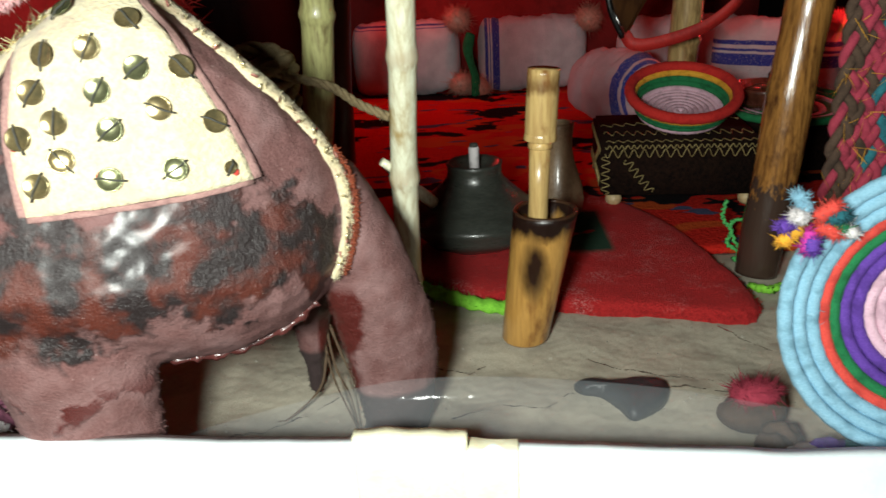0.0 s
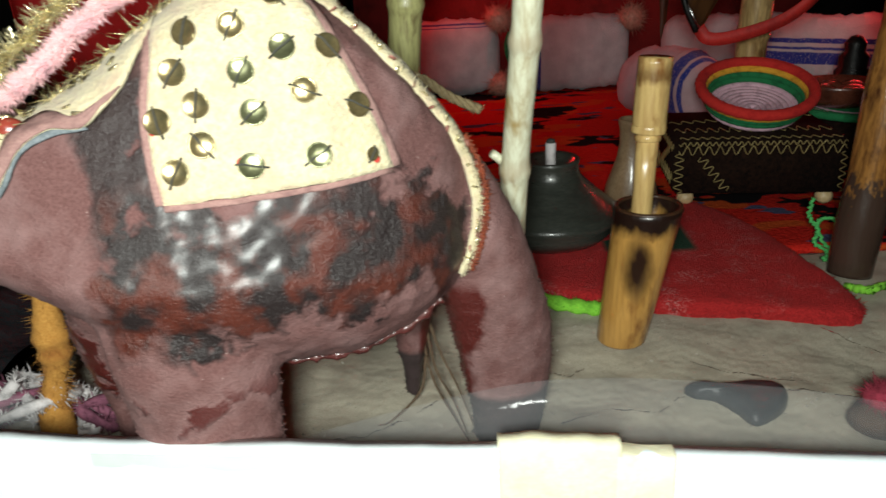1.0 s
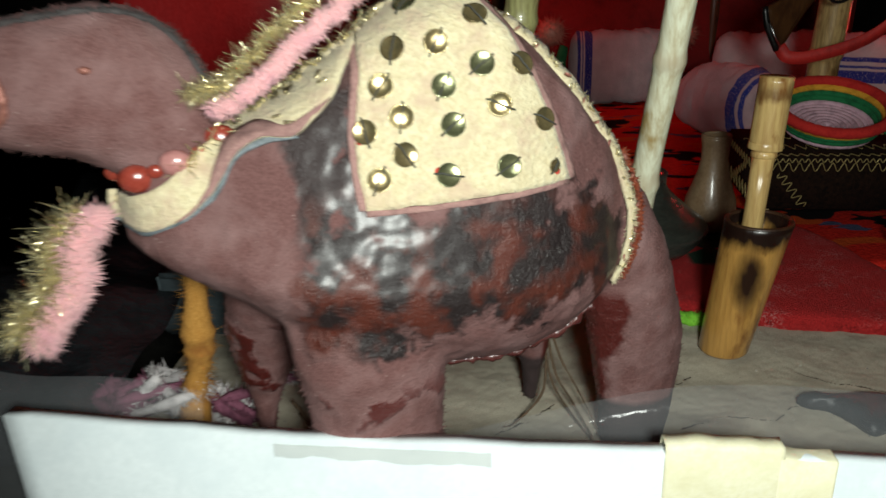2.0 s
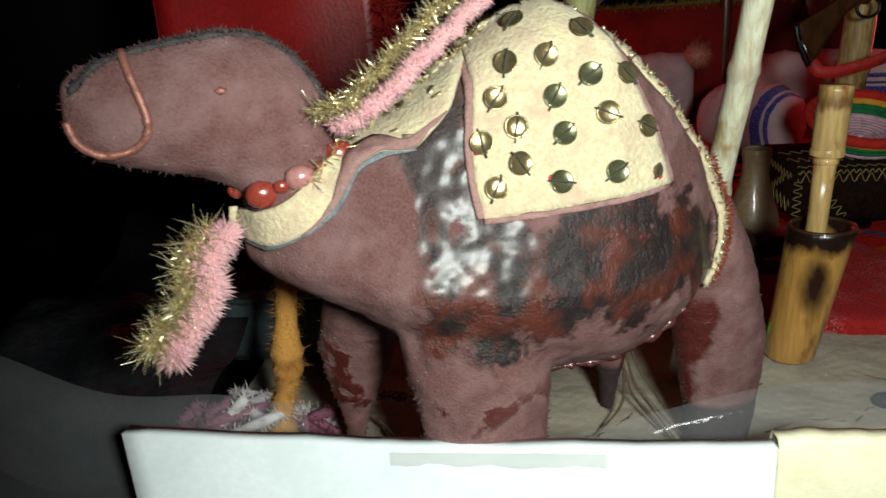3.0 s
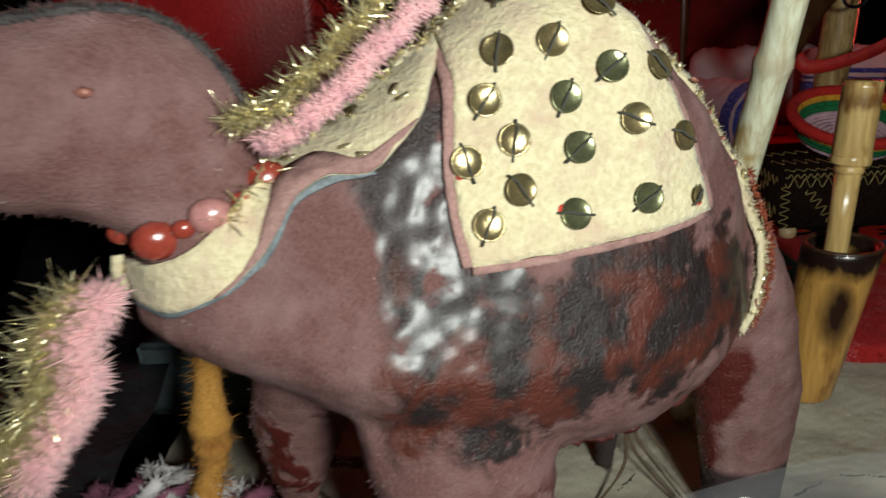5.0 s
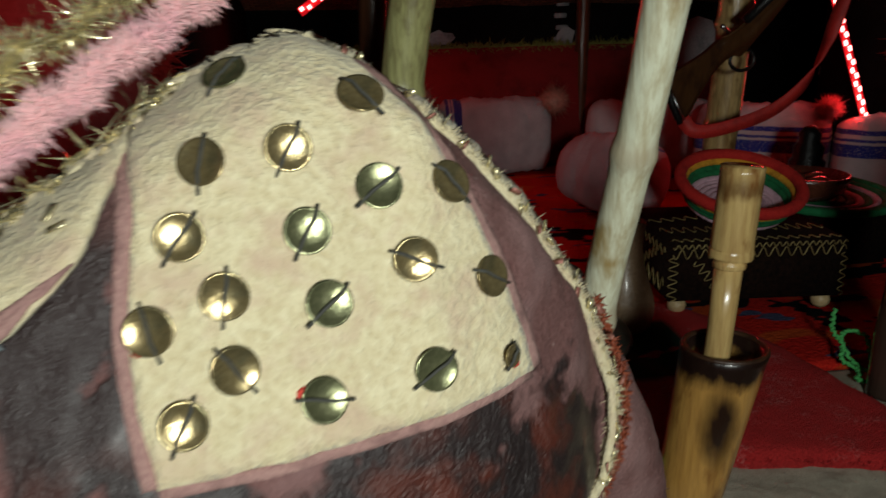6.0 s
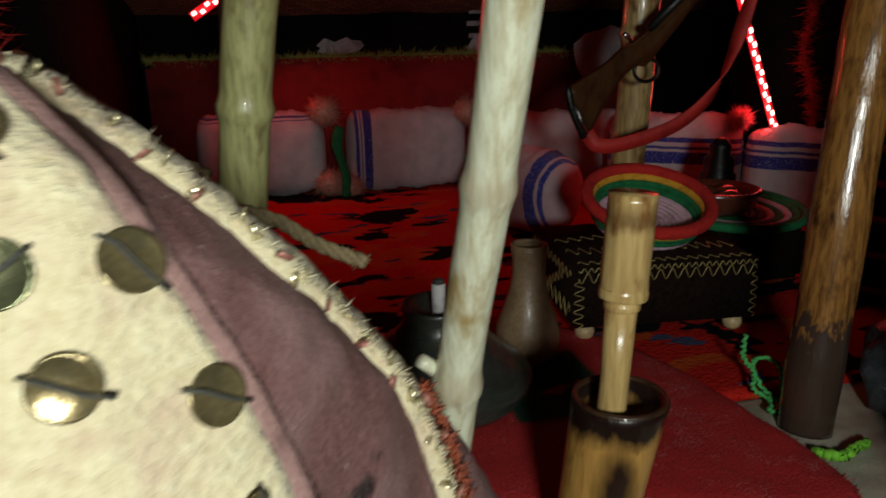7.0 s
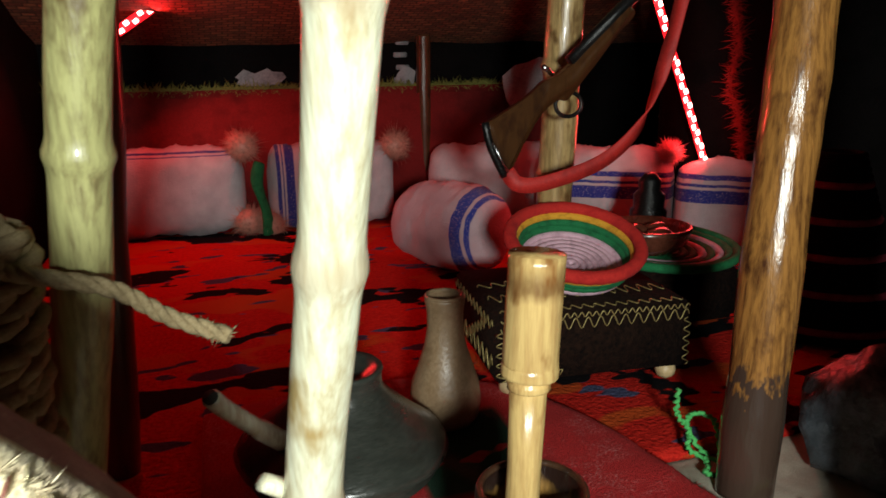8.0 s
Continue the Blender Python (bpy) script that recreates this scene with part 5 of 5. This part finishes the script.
part("fluff", fringe([(-0.010, -0.002, 0.027), (0.008, -0.002, 0.027)], 1600, 0.0105, 0.0003, seed=130), YARN["crimson"], sack)
scrap = thing("cloth_scraps", (0.232, 0.345, 0.0), "heap of blue, white and plum cloth scraps", "cloth scraps")
for k, (c, x, y) in enumerate((("purple", 0.0, 0.0), ("white", -0.013, -0.005), ("teal", 0.014, 0.0), ("brown", -0.02, 0.016), ("crimson", 0.026, -0.008), ("brown", -0.028, 0.004))):
    bm = ball(0.011, (x, y, 0.009), (1.2, 0.8, 0.9), 3)
    for v in bm.verts:
        v.co += v.normal * 0.006 * noise.noise(v.co * 140 + Vector((k * 3, 0, 0)))
    part("scrap", bm, YARN[c], scrap)

# ---- inside the tent ----
pot = thing("clay_pot", (0.040, 0.688, 0.0085), "squat dark grey burnished clay pot on the rug", "pot")
part("body", lathe([(0.001, 0.0), (0.038, 0.0), (0.054, 0.009), (0.0635, 0.019), (0.0615, 0.0225), (0.0685, 0.028), (0.0660, 0.033), (0.054, 0.042), (0.043, 0.051), (0.034, 0.059), (0.0285, 0.065), (0.0262, 0.070), (0.0262, 0.078), (0.0272, 0.081), (0.0255, 0.0825), (0.022, 0.080), (0.012, 0.073), (0.001, 0.072)], 48, bump=0.025), CLAY, pot)
part("spout", lathe([(0.001, 0.072), (0.0050, 0.072), (0.0050, 0.096), (0.0040, 0.097), (0.001, 0.095)], 16), YARN["white"], pot, "white stub spout")
sp = [(-0.040, -0.024, 0.050), (-0.054, -0.038, 0.068), (-0.069, -0.052, 0.088), (-0.076, -0.059, 0.099)]
part("cane_spout", tube(smooth_line(sp, 6), lambda k: 0.0062 if k < 0.3 else 0.0052, 14), BAMBOO, pot, "pale cane spout")
# a solid dark plug stands for the shade inside the spout's mouth
part("spout_hole_shade", tube([(-0.0756, -0.0586, 0.0984), (-0.0768, -0.0600, 0.1004)], 0.0042, 12), THREAD, pot)
part("lid", lathe([(0.001, 0.0965), (0.0042, 0.0965), (0.0040, 0.0995), (0.001, 0.1005)], 14), THREAD, pot)

gourd = thing("gourd_bottle", (0.128, 0.748, 0.008), "glossy brown gourd-shaped bottle on the rug", "bottle")
bm = lathe([(0.001, 0.0), (0.018, 0.0), (0.025, 0.008), (0.027, 0.020), (0.0255, 0.034), (0.020, 0.050), (0.0155, 0.064), (0.0135, 0.078), (0.0138, 0.090), (0.0150, 0.099), (0.0145, 0.102), (0.012, 0.101), (0.010, 0.095), (0.001, 0.09)], 32, bump=0.03)
part("body", bm, GOURD, gourd)
part("mouth", tube([(0.0135 * math.cos(a), 0.0135 * math.sin(a), 0.1015) for a in (2 * math.pi * k / 28 for k in range(28))], 0.0016, 8, closed=True), GOURD, gourd)

stool = thing("velvet_stool", (0.265, 0.835, 0.008), "black velvet box stool with gold zigzag braid on wooden ball feet", "stool", turn=-5)
part("box", block((-0.083, -0.078, 0.016), (0.085, 0.062, 0.073), 0.003), VELVET, stool)
for x in (-0.068, 0.072):
    for y in (-0.064, 0.050):
        part("foot", ball(0.0092, (x, y, 0.0088), (1, 1, 0.95)), BALLWOOD, stool, "pale turned ball foot")


def zigzag(a, b, amp, waves, normal, name="braid"):
    a, b = Vector(a), Vector(b)
    d = (b - a) / (waves * 8)
    upv = Vector(normal).cross(b - a).normalized()
    pts = [a + d * i + upv * amp * math.sin(i / 8 * 2 * math.pi) for i in range(waves * 8 + 1)]
    part(name, tube(pts, 0.0005, 5), BRAID, stool, "gold zigzag braid")


F = -0.0792
zigzag((-0.080, F, 0.063), (0.082, F, 0.063), 0.0045, 15, (0, 1, 0))
zigzag((-0.080, F - 0.0002, 0.070), (0.082, F - 0.0002, 0.070), 0.002, 26, (0, 1, 0))
zigzag((-0.079, F, 0.060), (-0.079, F, 0.018), 0.0045, 5, (0, 1, 0))
zigzag((0.081, F, 0.060), (0.081, F, 0.018), 0.003, 5, (0, 1, 0))
zigzag((-0.058, F, 0.056), (-0.030, F, 0.020), 0.0045, 5, (0, 1, 0))
zigzag((-0.0842, -0.07, 0.063), (-0.0842, 0.058, 0.063), 0.0045, 11, (1, 0, 0))
zigzag((-0.0842, -0.05, 0.06), (-0.0842, 0.03, 0.02), 0.0045, 8, (1, 0, 0))
zigzag((-0.078, -0.070, 0.0738), (0.08, -0.070, 0.0738), 0.004, 16, (0, 0, 1))
zigzag((-0.078, -0.035, 0.0738), (0.08, -0.035, 0.0738), 0.009, 14, (0, 0, 1))
zigzag((-0.0842, -0.07, 0.030), (-0.0842, 0.058, 0.030), 0.008, 9, (1, 0, 0))
zigzag((-0.078, 0.0, 0.0738), (0.08, 0.03, 0.0738), 0.006, 12, (0, 0, 1))


def basket(at, m, rows, label, name="coiled_basket"):
    ob = new(name)
    ob.empty_display_size = 0.01
    ob.matrix_world = m
    tagged(ob, label, "basket", "coiled wool ware")
    for k, (c, r, z, t) in enumerate(rows):
        part("coil", coil_ring(r, z, t), YARN[c], ob)
    return ob


bowl_rows = [("pink", 0.006 + 0.0068 * k, 0.001 + 0.00005 * k * k, 0.0042) for k in range(7)] + [("pink", 0.0515, 0.006, 0.0044), ("green", 0.0555, 0.0125, 0.0046), ("green", 0.058, 0.018, 0.0042), ("yellow", 0.0610, 0.0245, 0.0048), ("red", 0.0655, 0.0315, 0.0068)]
basket(None, pose(0.274, 0.836, 0.0945, 19, 0, -4) @ Matrix.Scale(0.88, 4), bowl_rows, "coiled wool basket in pink, green, yellow and red on the stool")
stand = thing("covered_stand", (0.425, 0.925, 0.008), "low black cloth-covered stand", "stand")
part("cover", block((-0.060, -0.055, 0.0), (0.065, 0.055, 0.058), 0.006), VELVET, stand)
plate_rows = [("green", 0.010 + 0.0085 * k, 0.0006 * k, 0.0046) for k in range(4)] + [("pink", 0.045, 0.003, 0.0046), ("green", 0.0535, 0.004, 0.0046), ("pink", 0.062, 0.0055, 0.0046), ("green", 0.0705, 0.0075, 0.0048), ("green", 0.0790, 0.010, 0.005)]
basket(None, pose(0.425, 0.925, 0.0710, 4, 0, 0), plate_rows, "green and pink coiled wool plate", "coiled_plate")
dish = thing("glazed_dish", (0.405, 0.92, 0.0790), "dark brown glazed dish on the coiled plate", "dish")
part("bowl", lathe([(0.001, 0), (0.03, 0), (0.042, 0.010), (0.046, 0.022), (0.047, 0.026), (0.045, 0.027), (0.040, 0.014), (0.001, 0.008)], 36, bump=0.03), BROWNPOT, dish)
for k, (x, y) in enumerate(((-0.02, 0.0), (0.008, -0.012), (0.02, 0.012), (-0.004, 0.015))):
    part("lump", ball(0.014, (x, y, 0.016), (1.2, 0.9, 0.7)), BROWNPOT, dish)
cone = thing("black_burner", (0.448, 0.985, 0.066), "small black stepped incense burner", "burner")
part("body", lathe([(0.001, 0), (0.022, 0.0), (0.023, 0.018), (0.020, 0.022), (0.021, 0.040), (0.017, 0.044), (0.018, 0.058), (0.012, 0.064), (0.013, 0.074), (0.007, 0.082), (0.001, 0.084)], 24), GUNMETAL, cone)


def cushion(at, size, turn, material, label, seed=0, tilt=0.0, poms=(), square=1.0):
    """A stuffed cushion lying on its long side, wrinkled at the ends."""
    l, h, t = size
    ob = new("cushion")
    ob.empty_display_size = 0.01
    ob.matrix_world = pose(*at, tilt, 0, turn)
    tagged(ob, label, "cushion", "cushions round the tent")
    bm = bmesh.new()
    nu, nv, rings = 44, 28, []
    for i in range(nu + 1):
        s = -1 + 2 * i / nu
        e = (1 - abs(s) ** (11 if square == 1.0 else 4)) ** 0.5 if abs(s) < 1 else 0.02
        e = max(e, 0.05)
        ring = []
        for k in range(nv):
            a = 2 * math.pi * k / nv
            ca, sa = math.cos(a), math.sin(a)
            y, z = math.copysign(abs(ca) ** (1 - 0.25 * square), ca) * t / 2 * e, math.copysign(abs(sa) ** (1 - 0.42 * square), sa) * h / 2 * (0.35 * square + (1 - 0.35 * square) * e)
            w = 1 + 0.09 * noise.noise((s * 3 + seed * 7, ca * 1.5, sa * 1.5)) + 0.05 * noise.noise((s * 11 + seed, ca * 4, sa * 4))
            ring.append((s * l / 2, y * w, h / 2 + z * w))
        rings.append(ring)
    part("cover", loft(rings), material, ob)
    for k, (x, z) in enumerate(poms):
        p = Vector((x * l / 2, -t * 0.35, h / 2 + z * h / 2))
        big = 1.35 if seed < 3 else 0.85
        part("pompom", ball(0.0165 * big, p, (1, 1, 1), 2), BLUSH if seed < 3 else PINK, ob)
        part("tuft", fringe([p], 4200, 0.0182 * big, 0.0006, seed=seed * 9 + k, core=0.012), BLUSH if seed < 3 else PINK, ob, "fluffy pompom")
    return ob


TOWEL_A = towel("towel_top_stripe", ((0.134, 0.137), (0.129, 0.1305)), 2)
TOWEL_B = towel("towel_end_stripe", ((-0.094, -0.088), (-0.085, -0.083), (-0.080, -0.066)), 0)
TOWEL_C = towel("towel_plain", ((0.13, 0.14),), 0)
TOWEL_D = towel("towel_side_stripe", ((0.106, 0.113), (0.096, 0.100), (0.074, 0.092)), 2)
# the strips' red light on the bolster is put into its cloth colour
BOLSTER_REDLIT = towel("bolster_cloth", ((0.066, 0.071), (0.046, 0.062)), 0, (0.64, 0.46, 0.49), (0.52, 0.34, 0.38))
cushion((-0.088, 1.515, 0.004), (0.215, 0.142, 0.085), 0, TOWEL_A, "white towelling cushion with blue edge stripe against the backrest", 1, poms=((0.98, 1.0), (1.0, -0.72)))
cushion((0.163, 1.515, 0.004), (0.215, 0.140, 0.085), 0, TOWEL_B, "white towelling cushion with blue stripes across its end", 2, poms=((0.98, 0.9), (-1.0, -0.85)))
cushion((0.425, 1.415, 0.004), (0.225, 0.136, 0.085), -12, TOWEL_C, "plain white towelling cushion leaning in the corner", 3)
cushion((0.535, 1.24, 0.004), (0.20, 0.145, 0.085), -32, TOWEL_D, "white towelling cushion with broad blue band", 4, poms=((0.9, 0.95),))
cushion((0.690, 1.12, 0.004), (0.19, 0.130, 0.085), -38, TOWEL_D, "white and blue towelling cushion under the light strip", 5, poms=((0.95, -0.2),))
cushion((0.266, 1.165, 0.006), (0.175, 0.116, 0.110), -62, BOLSTER_REDLIT, "white round bolster with blue striped end, tinted pink for the red light", 6, square=0.0)
dark = thing("green_tie", (0.038, 1.50, 0.02), "dark green cloth tie between the cushions", "cloth")
part("knot", tube(smooth_line([(0.004, -0.03, 0.10), (-0.002, -0.04, 0.075), (0.002, -0.042, 0.05), (0.010, -0.035, 0.02), (0.012, -0.03, -0.016)], 6), lambda s: 0.011 + 0.002 * math.sin(8 * s), 12, flat=0.6), YARN["green"], dark)

# ---- rifle on its strap ----
gun = thing("toy_rifle", (0.25, 0.825, 0.18), "toy wooden rifle with red ribbon sling hung by the pole", "rifle")
G = Matrix.Translation((-0.25, 0, -0.18))
stock = [(0.187, 0.225), (0.192, 0.208), (0.202, 0.185), (0.209, 0.187), (0.222, 0.211), (0.236, 0.232), (0.250, 0.243), (0.259, 0.243), (0.272, 0.258), (0.286, 0.274), (0.302, 0.294), (0.318, 0.311), (0.310, 0.317), (0.294, 0.303), (0.276, 0.284), (0.262, 0.270), (0.250, 0.262), (0.239, 0.258), (0.226, 0.247), (0.206, 0.235)]
bm = outline_slab([(p.x, p.y) for p in smooth_line([(x, z, 0) for x, z in stock] + [(*stock[0], 0)], 4)[:-1]], -0.007, 0.007, 0.0025)
bmesh.ops.transform(bm, matrix=G @ pose(0, 0, 0, 90, 0, 0), verts=bm.verts)
part("stock", bm, GUNWOOD, gun)


def gp(x, z, y=0.0):
    return Vector((x - 0.25, y, z - 0.18))


part("barrel", tube([gp(0.262, 0.274), gp(0.31, 0.318), gp(0.43, 0.418)], 0.0052, 14), GUNMETAL, gun)
part("trigger_guard", tube([gp(0.262 + 0.012 * math.cos(a), 0.239 + 0.010 * math.sin(a)) for a in (2 * math.pi * k / 24 for k in range(24))], 0.0018, 8, closed=True), GUNMETAL, gun)
part("bolt", tube([gp(0.246, 0.264), gp(0.238, 0.268, -0.008), gp(0.233, 0.270, -0.012)], 0.0022, 8), STEEL, gun)
part("butt_plate", tube(smooth_line([gp(0.186, 0.227, -0.004), gp(0.191, 0.207, -0.005), gp(0.2035, 0.1825, -0.004)], 6), 0.0035, 8), GUNMETAL, gun)
part("steel_edge", tube([gp(0.191, 0.211, -0.009), gp(0.2045, 0.186, -0.009)], 0.0014, 6), STEEL, gun)
part("sling", ribbon(smooth_line([gp(0.205, 0.186, -0.006), gp(0.214, 0.176, -0.012), gp(0.240, 0.177, -0.013), gp(0.287, 0.191, -0.013), gp(0.32, 0.216, -0.012), gp(0.338, 0.248, -0.010), gp(0.352, 0.290, -0.008), gp(0.364, 0.330, -0.004), gp(0.374, 0.372, -0.003)], 8), 0.013, 0.0016, (0.35, -0.1, 0.85)), RIBBON, gun, "red ribbon sling")
part("hanging_cord", tube([gp(0.40, 0.392), gp(0.398, roof_z(0.825) - 0.012)], 0.0012, 6), YARN["red"], gun)
part("muzzle_band", tube([gp(0.366, 0.330, -0.004), gp(0.366, 0.42, -0.003)], 0.002, 6), STEEL, gun)

# ---- rope on the green pole ----
rope = thing("hemp_rope", (-0.098, 0.60, 0.11), "coiled hemp rope with a frayed end on the pole", "rope")


def strands(line, r, twist, parent, name="strand"):
    for s in range(3):
        pts = []
        for i, p in enumerate(line):
            d = (line[min(i + 1, len(line) - 1)] - line[max(i - 1, 0)]).normalized()
            a = d.orthogonal().normalized()
            b = d.cross(a)
            t = i * twist + 2 * math.pi * s / 3
            pts.append(p + (a * math.cos(t) + b * math.sin(t)) * r * 0.55)
        part(name, tube(pts, r * 0.62, 7), ROPE, parent)


coil = []
for i in range(200):
    a = i * 0.22
    q = i / 199
    coil.append(Vector((0.024 * math.cos(a) - 0.026 + 0.006 * noise.noise((i * 0.05, 0, 0)), -0.022 + 0.030 * math.sin(a) * 0.6, 0.01 + 0.095 * q + 0.012 * math.sin(a) + 0.008 * noise.noise((i * 0.06, 4, 0)))))
strands(coil, 0.0058, 0.7, rope)
tail = smooth_line([(-0.012, -0.036, 0.092), (0.004, -0.035, 0.087), (0.031, -0.035, 0.079), (0.051, -0.035, 0.065), (0.074, -0.035, 0.054)], 12)
strands(tail, 0.0034, 0.6, rope)
part("frayed_end", fringe([tail[-6], tail[-1]], 220, 0.0048, 0.0005, seed=140), ROPE, rope)

# ---- beside the box ----
bag = thing("black_bag", (-0.43, 0.55, BASE), "shiny black plastic sheeting draped beside the box", "plastic sheet")


def bag_z(x, y):
    return (0.185 + 0.05 * noise.noise((x * 7, y * 6, 2)) + 0.018 * noise.noise((x * 22, y * 16, 5)) + 0.03 * max(0, (y - 0.45)) * 4) * min(1, max(0.02, (0.25 + x) / 0.12)) * (1 if x > -0.13 else 0.9)


bm = sheet((-0.22, -0.22), (0.075, 0.30), 60, 80, bag_z)
part("sheeting", bm, BAG, bag)
ob = thing("grey_bag", (0.40, 0.61, 0.0), "crumpled dark grey plastic bag behind the post", "bag")
bm = ball(0.055, (0, 0, 0.03), (0.9, 0.8, 0.85), 4)
for v in bm.verts:
    v.co += v.normal * (0.014 * noise.noise(v.co * 40) + 0.006 * abs(noise.noise(v.co * 110)))
    v.co.z = max(v.co.z, 0.001)
part("plastic", bm, BAGGREY, ob)
ob = thing("woven_cone", (0.57, 0.84, 0.006), "dark red and green woven cone basket, blackened for the post's shade", "basket")
# most coils are black: the post's shadow is put into their colour
for k in range(26):
    r = 0.075 * (1 - k / 34)
    part("coil", coil_ring(r, 0.004 + 0.0068 * k, 0.0044, n=40), YARN["crimson"] if k % 5 == 1 else BLACKCLOTH, ob)
